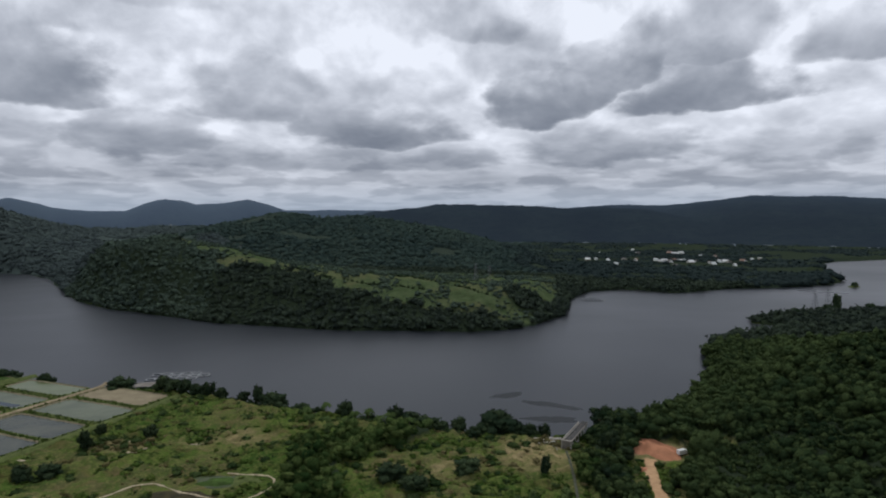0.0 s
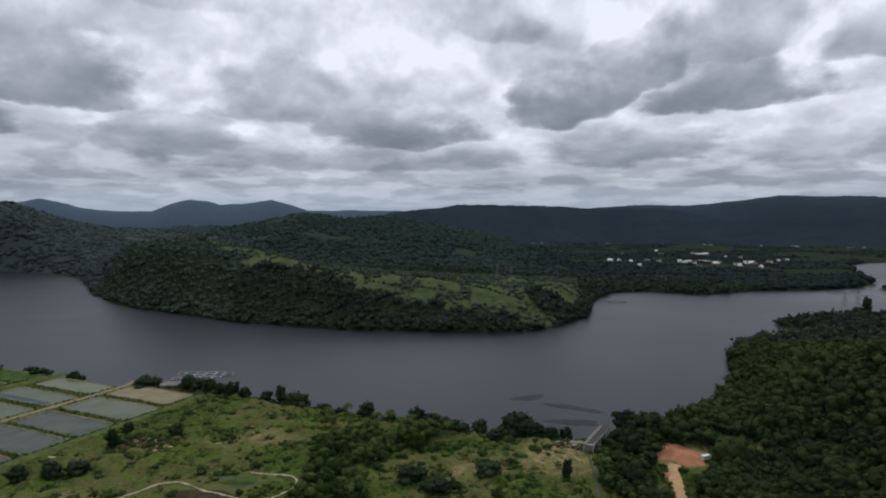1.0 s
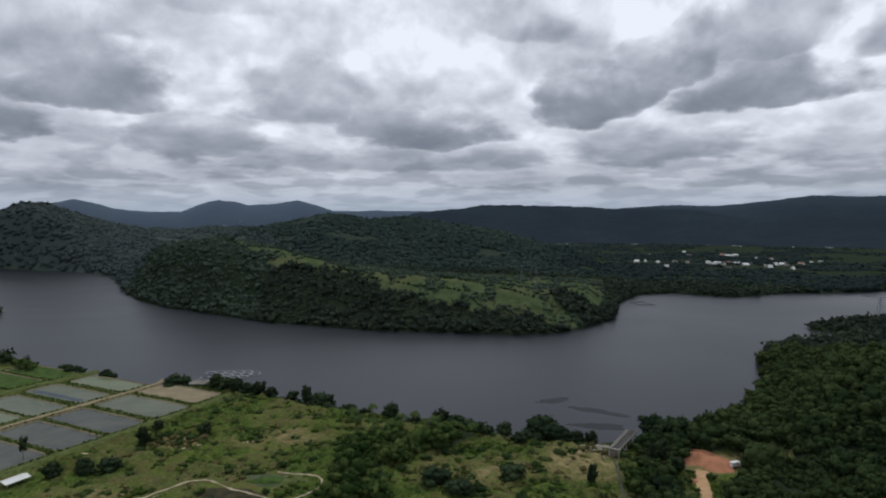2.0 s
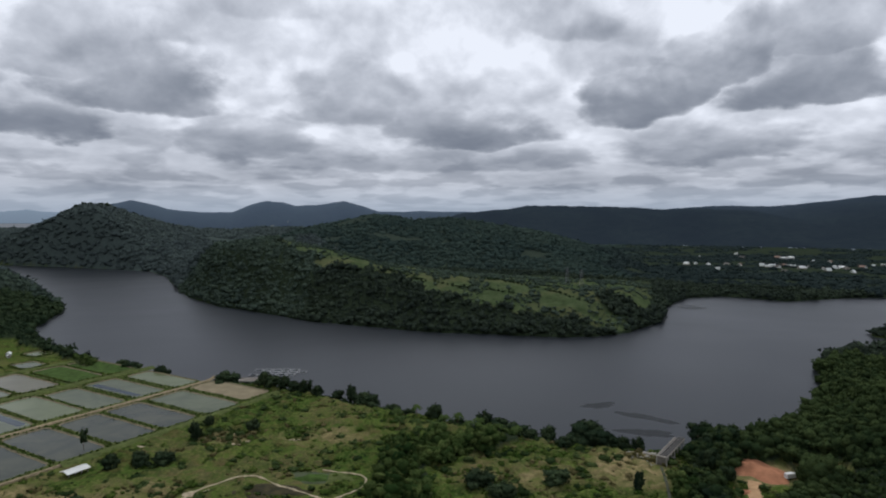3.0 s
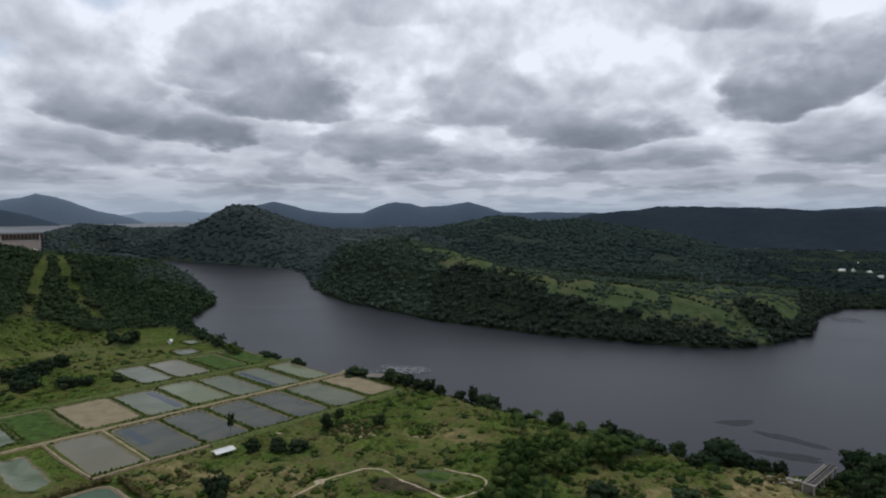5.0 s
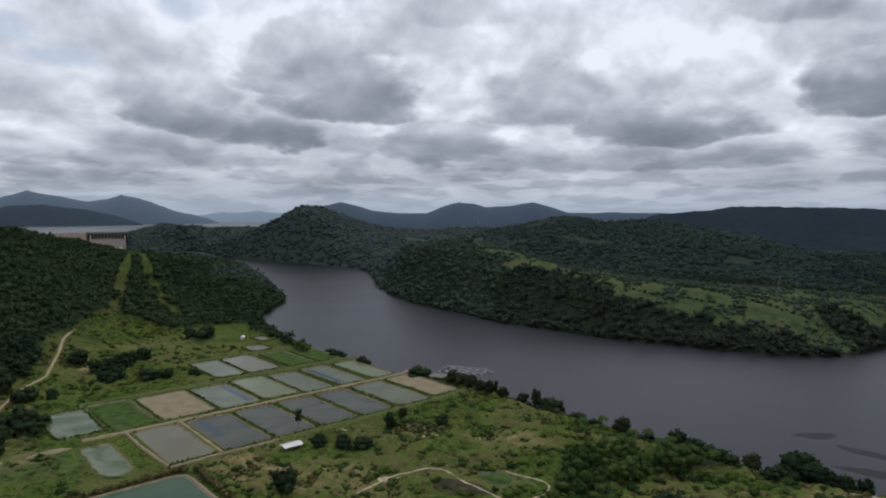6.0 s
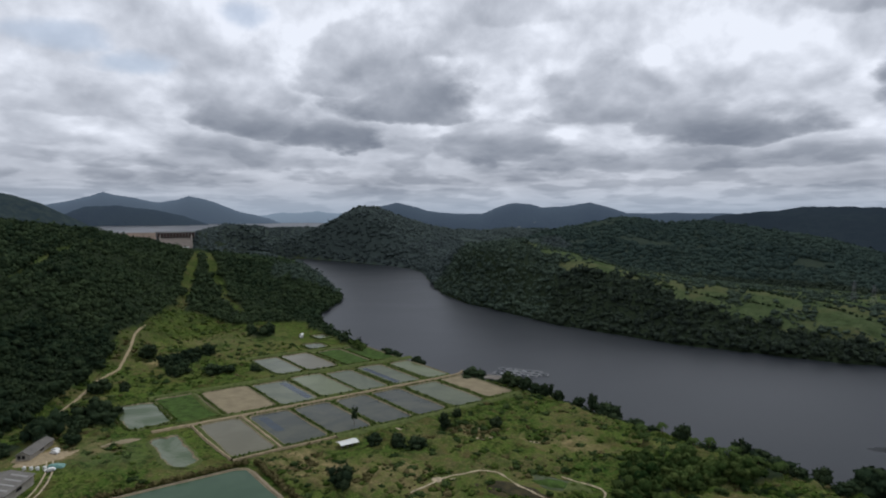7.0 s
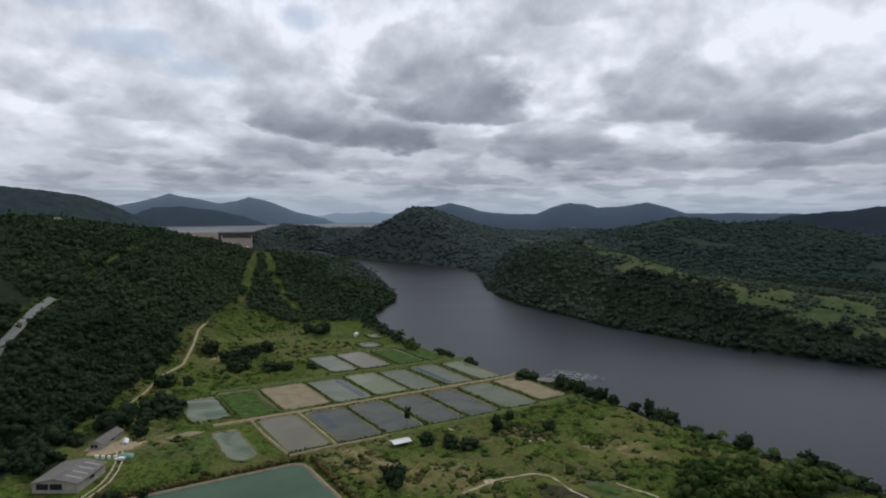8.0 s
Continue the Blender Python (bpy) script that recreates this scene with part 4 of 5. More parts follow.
# hedge lines along the grassy hill top
hx, hy = [], []
rng = np.random.RandomState(64)
for line in ([(-300, 868), (-262, 842), (-215, 826), (-165, 806), (-120, 792), (-84, 786), (-56, 780), (-29, 744), (-1, 726), (28, 712)],
             [(-180, 742), (-140, 722), (-100, 704), (-60, 690), (-20, 680)], [(-95, 760), (-50, 742), (-10, 716), (20, 690), (48, 668)]):
    p = resample(line, 3.0)
    keep = rng.rand(len(p)) < .8
    hx += list(p[keep, 0] + rng.randn(keep.sum()) * 1.2)
    hy += list(p[keep, 1] + rng.randn(keep.sum()) * 1.2)
hx, hy = np.array(hx), np.array(hy)
w = 2.6 + 3.2 * rng.rand(len(hx)) ** 2
plant("hedge", T_BUSH, hx, hy, w, w * .7, M_LEAF_DARK, "dark hedge line along the grassy hill top", "hedge", 65)

# scrub over the rough fields
x, y, rng = scatter(-600, 150, 120, 500, 1.5, 19)
z, az, r, sd, hl, hr, hf, tf = land(x, y, True)
dens = fbm(x / 22, y / 22, 51, 4) + .10 * (x > -180) + .04 * (x < -330) + .22 * (sd < 26) * (x > -200) + .30 * ((x > -78) & (x < 6) & (y > 290 - .25 * (x + 40))) + .10 * ((x > -215) & (x < -130) & (y < 240)) + .12 * (x < -385) - .25 * (np.hypot((x - 42) / 20, (y - 280) / 22) < 1)
k = (woods(x, y, az, r, sd, hl, hr, hf, tf) < .5) & (sd > 2.5) & (az > -74) & (az < 24) & (r > 205) & (r < np.where(az < -47, 760, 600)) & ~farm_zone(x, y)
k &= (np.interp(az, FAR_AZ[:, 0], FAR_AZ[:, 1]) > r + 80) & (rng.rand(len(x)) < np.clip((dens - .42) * 3.4, 0.08, .75) * np.where(r > 590, .35, 1))
for p in PATHS + [DIRT_ROAD, SITE_ROAD, PIPE_LINE]:
    k &= dist_line(x, y, p) > 3.2
k &= (np.hypot((x - 98) / 15, (y - 284) / 16) > 1) & (np.hypot((x + 300) / 42, (y - 135) / 30) > 1) & (np.hypot(x + 95, y - 249) > 10) & (np.hypot(x + 198, y - 242) > 9)
k &= ~((np.hypot((x + 455) / 34, (y - 400) / 48) < 1) & (rng.rand(len(x)) < .45))
fa, fb = farm_ab(x, y)
furrow = np.sin((fa + 5 * (fbm(x / 40, y / 40, 57, 2) - .5)) * 6.283 / 11 + 3 * (fbm(x / 90, y / 90, 58, 2) - .5))
k &= (furrow > -.35) | (x > -60) | (rng.rand(len(x)) < .35)
x, y = x[k], y[k]
big = fbm(x / 30, y / 30, 52, 3)
w = 1.1 + 3.4 * np.random.RandomState(45).rand(len(x)) ** 5 + 1.6 * np.clip(big - .5, 0, 1)
h = w * (.30 + .30 * np.random.RandomState(46).rand(len(x)))
tall = np.random.RandomState(47).rand(len(x)) > .80 - .5 * np.clip(fbm(x / 16, y / 16, 53, 3) - .5, 0, 1)
straw = ~tall & (np.random.RandomState(48).rand(len(x)) < .06 + 1.1 * dryness(x, y))
low = ~tall & ~straw
plant("dry_grass", T_BUSH, x[straw], y[straw], w[straw], h[straw], M_STRAW, "tufts of brown dry grass in the field", "grass", 50)
plant("scrub", T_BUSH, x[low], y[low], w[low], h[low], M_SCRUB, "low yellow-green scrub over the rough field", "scrub", 48)
plant("scrub", T_BUSH, x[tall], y[tall], w[tall] * 1.35, h[tall] * 1.4, M_LEAF, "darker green bushes among the rough grass", "scrub", 49)

x, y, rng = scatter(-490, 70, 290, 545, 2.6, 23)
z, az, r, sd, hl, hr, hf, tf = land(x, y, True)
k = (sd > .5) & ~farm_zone(x, y) & (sd < 5 + 9 * fbm(x / 18, y / 18, 24, 2)) & (r < 720) & (np.interp(az, FAR_AZ[:, 0], FAR_AZ[:, 1]) > r + 60) & (rng.rand(len(x)) < .55) & (np.hypot(x - 60, y - 305) > 14)
x, y = x[k], y[k]
w = (1.8 + 3.2 * np.random.RandomState(55).rand(len(x)) ** 2) * np.where(x < -250, 1.5, 1)
plant("bank_shrubs", T_BUSH, x, y, w, w * .8, M_LEAF_DARK, "dark tangled shrubs along the river bank", "shrubs", 56)

# ---------------------------------------------------------------- single trees


def tree_master(kind, seed):
    """Trunk, limbs and crown of a tree one metre high and one wide, scaled by its copies."""
    root = thing("tree", pose(0, 0, -400), "", "tree")
    rng = np.random.RandomState(seed)
    trunk = bmesh.new()
    top = {"round": .45, "spread": .5, "tall": .75, "bare": .9}[kind]
    rod(trunk, (0, 0, -.03), (.01, 0, top * .6), .035, .026, 8)
    rod(trunk, (.01, 0, top * .58), (0, .01, top), .026, .014, 7)
    part("trunk", trunk, M_BARK, root)
    for k in range(5 if kind != "bare" else 8):
        a = 1.3 * k + rng.rand()
        z0 = top * (.45 + .09 * k if kind != "bare" else .3 + .08 * k)
        ln = .24 if kind != "bare" else .13
        limb = rod(bmesh.new(), (0, 0, z0), (ln * math.cos(a), ln * math.sin(a), z0 + .16), .014, .006, 5)
        part("limb", limb, M_BARK, root)
    if kind == "round":
        v, f = crown_template(seed, 1, 15, 620, .075, .8)
        v = v * [1.12, 1.12, 1.20] + [0, 0, -.16]
    elif kind == "spread":
        v, f = crown_template(seed, 1, 15, 620, .08, .9)
        v = v * [1.2, 1.2, 1.12] + [0, 0, -.06]
    elif kind == "tall":
        v, f = crown_template(seed, 1, 12, 520, .085, .9)
        v = v * [1.1, 1.1, 1.15] + [0, 0, -.06]
    else:
        v, f = crown_template(seed, 1, 9, 160, .09, .7)
        v = v * [.9, .9, .85] + [0, 0, .2]
    part("crown", fast_mesh("crown", v, f, M_LEAF_DARK), None, root)
    return root


MASTERS = {kd: [tree_master(kd, 500 + 10 * i + j) for j in range(2)] for i, kd in enumerate(("round", "spread", "tall", "bare"))}
SAY = {"round": "dark rounded tree with dense crown", "spread": "broad green tree with spreading crown",
       "tall": "tall slender tree with ragged crown", "bare": "thin sparse tree with bare limbs"}


def put_tree(x, y, w, h, kind, where, group="", z=None, i=[0]):
    i[0] += 1
    src = MASTERS[kind][i[0] % 2]
    ob = copy_thing(src, pose(x, y, hgt(x, y) - .1 if z is None else z, 0, 0, (i[0] * 77) % 360) @ Matrix.Diagonal((w, w, h, 1)))
    return tagged(ob, f"{SAY[kind]} {where}", "tree", group)


def palm_tree(x, y, h, seed):
    """A slender trunk under a head of drooping fronds."""
    root = thing("palm_tree", pose(x, y, hgt(x, y) - .1), "slender palm tree with drooping green fronds in the thicket", "palm", "palms near the bank")
    rng = np.random.RandomState(seed)
    lean = Vector((rng.randn() * .05 * h, rng.randn() * .05 * h, h))
    trunk = bmesh.new()
    rod(trunk, (0, 0, -.2), lean * .5 + Vector((.1, 0, 0)), .26, .2, 7)
    rod(trunk, lean * .48 + Vector((.1, 0, 0)), lean, .2, .15, 7)
    part("trunk", trunk, M_BARK, root)
    for i in range(13):
        a, up, ln = 6.283 * i / 13 + rng.rand() * .3, .15 + .75 * rng.rand(), 3.0 + 1.2 * rng.rand()
        d, side = Vector((math.cos(a), math.sin(a), 0)), Vector((-math.sin(a), math.cos(a), 0))
        vs, fs = [], []
        for j in range(6):
            f = j / 5
            c = lean + d * ln * f + Vector((0, 0, ln * (up * f - 1.05 * f * f)))
            w = .12 + .62 * math.sin(math.pi * min(1, .12 + .88 * f))
            vs += [c + side * w - Vector((0, 0, w * .5)), c + Vector((0, 0, .06)), c - side * w - Vector((0, 0, w * .5))]
        for j in range(5):
            fs += [(3 * j, 3 * j + 1, 3 * j + 4, 3 * j + 3), (3 * j + 1, 3 * j + 2, 3 * j + 5, 3 * j + 4)]
        part("frond", mesh_of("frond", vs, fs, M_PALM), None, root)
    return root


PALM_AT = ((-64, 336, 7), (-74, 332, 6), (-46, 318, 8), (-33, 312, 7), (-60, 312, 7), (-49, 306, 8), (-28, 318, 7), (-17, 310, 6.5), (-70, 318, 6), (-40, 326, 7), (-56, 298, 8), (-8, 313, 6))
for k, (x, y, h) in enumerate(PALM_AT):
    palm_tree(x, y, h, 610 + k)
BANK = "trees along the river bank"
for x, y, w, h, kd in ((-207, 394, 17, 11, "round"), (-176, 385, 10, 11, "tall"), (-168, 382, 11, 10, "spread"), (-160, 379, 9, 10, "tall"), (-152, 377, 9, 9, "spread"),
                       (-143, 374, 8, 11, "tall"), (-135, 373, 8, 9, "spread"), (-121, 370, 9, 9, "round"), (-111, 367, 7, 13, "tall"), (-104, 363, 11, 9, "spread"), (-98, 360, 13, 11, "round"),
                       (-54, 337, 12, 12, "round"), (-26, 328, 9, 12, "tall"), (-17, 324, 14, 9, "spread"), (-9, 320, 12, 9, "spread"), (-1, 315, 8, 7, "spread"), (8, 315, 8, 11, "round"),
                       (20, 309, 11, 9, "round"), (28, 313, 21, 15, "spread"), (36, 308, 12, 9, "spread"), (44, 307, 7, 9, "round"), (51, 310, 6, 8, "tall"), (15, 303, 8, 6, "round"),
                       (86, 318, 17, 14, "spread"), (96, 322, 15, 12, "spread"), (80, 306, 11, 10, "tall"), (84, 298, 9, 9, "spread"), (-268, 412, 9, 9, "spread"), (-262, 409, 8, 8, "round"),
                       (-300, 424, 12, 9, "spread"), (-310, 430, 11, 9, "round"), (-292, 419, 9, 8, "round"), (-80, 350, 8, 6, "spread"), (-70, 346, 7, 5, "spread"), (-40, 333, 7, 6, "spread")):
    put_tree(x, y, w, h, kd, "on the river bank", BANK)
FIELD = "trees in the fields"
for x, y, w, h, kd in ((-168, 200, 11, 11, "tall"), (-186, 247, 8, 8, "spread"), (-175, 252, 10, 8, "round"), (-166, 256, 10, 7, "round"), (-171, 306, 7, 8, "round"),
                       (-145, 303, 7, 8, "round"), (-168, 286, 7, 10, "tall"), (-22, 253, 13, 8, "round"), (-11, 243, 14, 8, "round"), (11, 258, 12, 8, "spread"), (43, 258, 5, 10, "round"),
                       (70, 247, 12, 9, "spread"), (77, 283, 9, 11, "tall"), (81, 270, 8, 9, "spread"), (-455, 305, 19, 16, "round"), (-397, 231, 15, 11, "round"), (-385, 240, 9, 8, "round"),
                       (-372, 300, 13, 10, "round"), (-365, 308, 10, 8, "spread"), (-388, 284, 9, 8, "spread"), (-420, 318, 14, 14, "round"), (-427, 340, 12, 12, "spread"), (-447, 425, 13, 14, "tall"),
                       (-352, 322, 8, 7, "round"), (-330, 178, 9, 8, "round"), (-337, 184, 10, 9, "spread"), (-318, 170, 8, 7, "spread"), (-252, 122, 8, 6, "round"),
                       (-246, 132, 6, 5, "round"), (-620, 460, 14, 12, "spread"), (-352, 172, 9, 9, "round"), (-362, 186, 8, 8, "spread")):
    put_tree(x, y, w, h, kd, "standing in the rough field", FIELD)
put_tree(-214, 266, 4.5, 12, "bare", "standing in a fish pond", z=-.2)
for x, y, w, h, kd in ((470, 738, 10, 25, "tall"), (452, 722, 14, 14, "spread"), (395, 690, 16, 10, "spread"), (350, 655, 14, 9, "round"), (372, 672, 12, 8, "round"), (430, 705, 15, 11, "round"), (500, 720, 18, 12, "spread"),
                       (540, 722, 18, 10, "spread"), (580, 726, 16, 10, "round"), (525, 716, 14, 11, "round"), (300, 586, 9, 7, "round"), (272, 574, 9, 7, "round")):
    put_tree(x, y, w, h, kd, "on the low wooded point", "trees on the point")
for a, r_, w, h in ((-38.7, 1748, 16, 15), (-38.2, 1742, 18, 17), (-37.8, 1750, 14, 15), (-37.1, 1746, 20, 16), (-36.6, 1752, 16, 17), (-36.1, 1745, 15, 13), (-35.5, 1750, 13, 12)):
    put_tree(r_ * math.sin(radians(a)), r_ * math.cos(radians(a)), w, h, "round", "on the summit of the knoll", "trees on the knoll")
put_tree(635, 957, 12, 11, "round", "on a small islet", z=-4.6)
for kd in MASTERS.values():
    for o in kd:
        for c in (*o.children_recursive, o):
            bpy.data.objects.remove(c)
patch("islet", 635, 957, 10, 7, M_DIKE, "small grassy islet in the river", "islet", 1.0, 1.0, 4, level=WATER_Z)

# ---------------------------------------------------------------- fish farm
POND_MATS = {"grey": make_pond("grey_pond_water", (0.064, 0.076, 0.046), (0.087, 0.099, 0.060)),
             "olive": make_pond("olive_pond_water", (0.085, 0.101, 0.051), (0.106, 0.122, 0.064)),
             "dark": make_pond("dark_pond_water", (0.032, 0.038, 0.031), (0.053, 0.057, 0.041)),
             "brown": make_pond("muddy_pond_water", (0.090, 0.085, 0.055), (0.106, 0.101, 0.067)),
             "algae": make_pond("algae_pond_water", (0.046, 0.071, 0.030), (0.121, 0.138, 0.099)),
             "teal": make_pond("teal_pond_water", (0.034, 0.064, 0.038), (0.041, 0.074, 0.044)),
             "dry": M_DRY}
M_LUSH = plain("fresh_grass_bed", (0.041, 0.071, 0.016), 0.95, 0.22, 0.5, bump=0.5)
POND_MATS["lush"] = M_LUSH
WORD = {"grey": "calm grey water", "olive": "pale olive water", "dark": "dark blue-grey water", "brown": "muddy brown water", "algae": "green algae on its water",
        "teal": "dull teal water", "dry": "a dry brown bed", "lush": "a bed of fresh green grass"}


def outline(a0, a1, b0, b1, off, rad, seed, wob):
    """A rounded rectangle round a pond, with wavering sides."""
    rng = np.random.RandomState(seed)
    ph = rng.rand(4) * 6.28
    ca, cb, ha, hb = (a0 + a1) / 2, (b0 + b1) / 2, (a1 - a0) / 2 + off, (b1 - b0) / 2 + off
    pts = []
    n = 72
    rad = min(rad + max(off, 0), ha, hb)
    per = []
    for sa_, sb_, t0 in ((1, 1, 0), (-1, 1, 90), (-1, -1, 180), (1, -1, 270)):
        for k in range(6):
            t = radians(t0 + 90 * k / 5)
            per.append((ca + sa_ * (ha - rad) + rad * math.cos(t), cb + sb_ * (hb - rad) + rad * math.sin(t)))
    per.append(per[0])
    seg = [math.dist(p, q) for p, q in zip(per, per[1:])]
    tot, cum = sum(seg), np.concatenate([[0], np.cumsum(seg)])
    xs, ys = [p[0] for p in per], [p[1] for p in per]
    for k in range(n):
        d = tot * k / n
        a, b = float(np.interp(d, cum, xs)), float(np.interp(d, cum, ys))
        g = 1 + wob * (math.sin(5 * 6.28 * k / n + ph[0]) + .7 * math.sin(11 * 6.28 * k / n + ph[1]) + .5 * math.sin(23 * 6.28 * k / n + ph[2]))
        pts.append((ca + (a - ca) * g, cb + (b - cb) * g))
    return pts


M_MUD = plain("bank_mud", (0.152, 0.128, 0.083), 0.95, 0.5, 0.35, bump=0.1)


def fish_pond(a0, a1, b0, b1, look_, seed, bank=M_DIKE, wide=1.5, wob=.006, rad=3.0):
    ca, cb = (a0 + a1) / 2, (b0 + b1) / 2
    root = thing("fish_pond", Matrix.Translation(farm(ca, cb)), f"fish pond with {WORD[look_]} inside earth dikes", "pond", "fish ponds")
    rings = [(wide + 1.6, -.1, wob), (wide + .3, .85, wob), (1.1, .9, wob), (.3, .42, wob * 1.6), (-1.0, .1, wob)]
    verts, faces, n = [], [], 72
    base = farm(ca, cb)
    for off, z, wb in rings:
        verts += [tuple(farm(a, b, z) - base) for a, b in outline(a0, a1, b0, b1, off, rad, seed, wb)]
    for k in range(len(rings) - 1):
        faces += [(k * n + i, k * n + (i + 1) % n, (k + 1) * n + (i + 1) % n, (k + 1) * n + i) for i in range(n)]
    part("dike", mesh_of("dike", verts[:3 * n], faces[:2 * n], bank, True), None, root)
    inner = [tuple(i - 2 * n for i in f) for f in faces[2 * n:]]
    part("mud_bank", mesh_of("mud_bank", verts[2 * n:], inner, M_MUD, True), None, root, "bare brown mud at the waterline")
    vs = [tuple(farm(a, b, .42) - base) for a, b in outline(a0, a1, b0, b1, .5, rad, seed, wob)]
    nm = "bed" if look_ in ("dry", "lush") else "water"
    part(nm, mesh_of(nm, vs + [(0, 0, .42)], [(i, (i + 1) % n, n) for i in range(n)], POND_MATS[look_]), None, root)
    return root


UPPER = [(-54, -33, "algae", -56, -10), (-31, -9, "lush", -60, -6), (-2, 23.5, "dry", -57.5, -5), (31, 51, "grey", -56, -4), (59.5, 79, "olive", -60, -6), (85, 102, "grey", -56, -3),
         (112, 129, "grey", -58, -3), (139.5, 154.5, "olive", -56, -3)]
LOWER = [(-21.5, -3, "brown", 6, 61), (6, 27, "dark", 8, 61), (32, 52, "dark", 8, 61), (60.5, 79, "dark", 8, 61), (87, 104.5, "dark", 8, 61), (114, 134, "grey", 8, 61), (143.5, 162, "dry", 7, 58)]
TOP_ROW = [(56.5, 73.5, "grey", -129, -76), (81, 101, "brown", -130, -75), (112.5, 131, "lush", -127, -74), (136, 155, "lush", -127, -74), (113, 127, "grey", -163, -142), (139, 150, "olive", -197, -179)]
for row in (UPPER, LOWER, TOP_ROW):
    gaps = [q[0] - p[1] for p, q in zip(row, row[1:])]
    grow = [min(1.3, max(0.0, (g - 4.6) / 2)) for g in [6.0] + gaps + [6.0]]
    row[:] = [(p[0] - grow[k], p[1] + grow[k + 1], *p[2:]) for k, p in enumerate(row)]
PONDS = []
for k, (a0, a1, lk, b0, b1) in enumerate(UPPER + LOWER + TOP_ROW):
    PONDS.append(fish_pond(a0, a1, b0, b1, lk, 900 + k, wide=1.6 if k < 15 else 1.2, wob=.03 if lk == "algae" else .008 if lk != "dry" else .004, rad=5.0 if lk == "algae" else 2.5))
M_DEEP = make_pond("deep_blue_water", (0.020, 0.030, 0.038), (0.024, 0.040, 0.056))
for pond, a0, a1, b0, b1 in ((3, 46.5, 51.5, -53, -8), (6, 112.5, 117, -55, -7), (8, 8, 13, 12, 40)):
    at_ = (UPPER + LOWER)[pond]
    root = PONDS[pond]
    base = farm((at_[0] + at_[1]) / 2, (at_[3] + at_[4]) / 2)
    ring = outline(a0, a1, b0, b1, 0, 2.2, 970 + pond, .02)
    vs = [tuple(farm(a, b, .426) - base) for a, b in ring] + [tuple(farm((a0 + a1) / 2, (b0 + b1) / 2, .426) - base)]
    part("deep_water", mesh_of("deep_water", vs, [(i, (i + 1) % 72, 72) for i in range(72)], M_DEEP), None, root, "band of deeper blue water along the dike")
fish_pond(-49, -37.5, 14, 58, "algae", 950, wob=.045, rad=4.0)
M_RIM = plain("brown_earth_rim", (0.195, 0.156, 0.112), 0.95, 0.3, 0.25, bump=.1)
fish_pond(-150, -22.5, 78, 150, "teal", 951, bank=M_RIM, wide=1.6, wob=.002, rad=4.0)


tx, ty = [], []
rng = np.random.RandomState(81)
for k, (a0, a1, lk, b0, b1) in enumerate(UPPER + LOWER + TOP_ROW):
    for off, gap in ((1.5, .55), (2.3, .75)):
        per = outline(a0, a1, b0, b1, off, 2.5, 900 + k, .008)
        for (a, b), (a2, b2) in zip(per, per[1:] + per[:1]):
            for _ in range(max(1, int(math.dist((a, b), (a2, b2)) * gap))):
                f = rng.rand()
                p = farm(a + (a2 - a) * f + rng.randn() * .25, b + (b2 - b) * f + rng.randn() * .25)
                ra, rb = a + (a2 - a) * f, b + (b2 - b) * f
                if abs(rb - 2) > 3.0 and abs(ra - 1.6) > 2.2 and abs(ra + 25) > 2.0:
                    tx.append(p.x), ty.append(p.y)
tx, ty = np.array(tx), np.array(ty)
tw = .6 + 1.0 * rng.rand(len(tx)) ** 2
sel = rng.rand(len(tx)) < .16
plant("dike_grass", T_BUSH, tx[sel], ty[sel], tw[sel], tw[sel] * .5 + .85, M_LEAF, "dark rank grass along the pond dikes", "grass", 82, sink=-.1)
plant("dike_grass", T_BUSH, tx[~sel], ty[~sel], tw[~sel], tw[~sel] * .5 + .9, M_SCRUB, "pale green grass tufts along the pond dikes", "grass", 83, sink=-.1)


def farm_line(pts):
    return [tuple(farm(a, b)[:2]) for a, b in pts]


ribbon("dirt_road_farm", farm_line([(-46, 1), (-25, 1.5), (0, 2), (40, 2), (90, 2), (140, 2.2), (163, 1), (170, -4)]), 1.7, M_TRACK, "pale earth track between two rows of fish ponds", "track", .0, .3, 1.12, .5)
ribbon("dirt_road_dike", farm_line([(32, 65.5), (20, 66), (-2, 65), (-24, 66)]), 1.1, M_TRACK, "narrow earth track along the ponds' lower dike", "track", .0, .4, 1.1, .4)
ribbon("dirt_road_dike_cross", farm_line([(-26, 3), (-26, 30), (-24, 64)]), .8, M_TRACK, "narrow earth track on a dike between ponds", "track", .0, .45, 1.1, .4)
ribbon("dirt_road_dike_middle", farm_line([(1.6, 4), (1.6, 34), (1, 64)]), 1.2, M_TRACK, "worn earth track on a dike between ponds", "track", .0, .4, 1.1, .4)
ribbon("dirt_road_dike_short", farm_line([(1, 0), (-3, -1), (-7, -1.5), (-9.5, -30), (-8, -60)]), 1.6, M_DIKE, "grassy dike between two dry ponds", "dike", .0, .35, 1.2, 1.8)
ribbon("dike_upper", farm_line([(-34, -66), (0, -66), (60, -67), (120, -67), (165, -66)]), 3.0, M_DIKE, "grassy dike above the upper pond row", "dike", .0, .2, 1.3, 2.4)
ribbon("dike_top", farm_line([(52, -138), (80, -138), (112, -136), (160, -134)]), 2.4, M_DIKE, "grassy dike above the top pond row", "dike", .0, .2, 1.2, 2.2)
ribbon("dike_lower", farm_line([(30, 66), (60, 66), (100, 66), (140, 66), (166, 62)]), 3.0, M_DIKE, "grassy dike below the lower pond row", "dike", .0, .25, 1.2, 2.2)

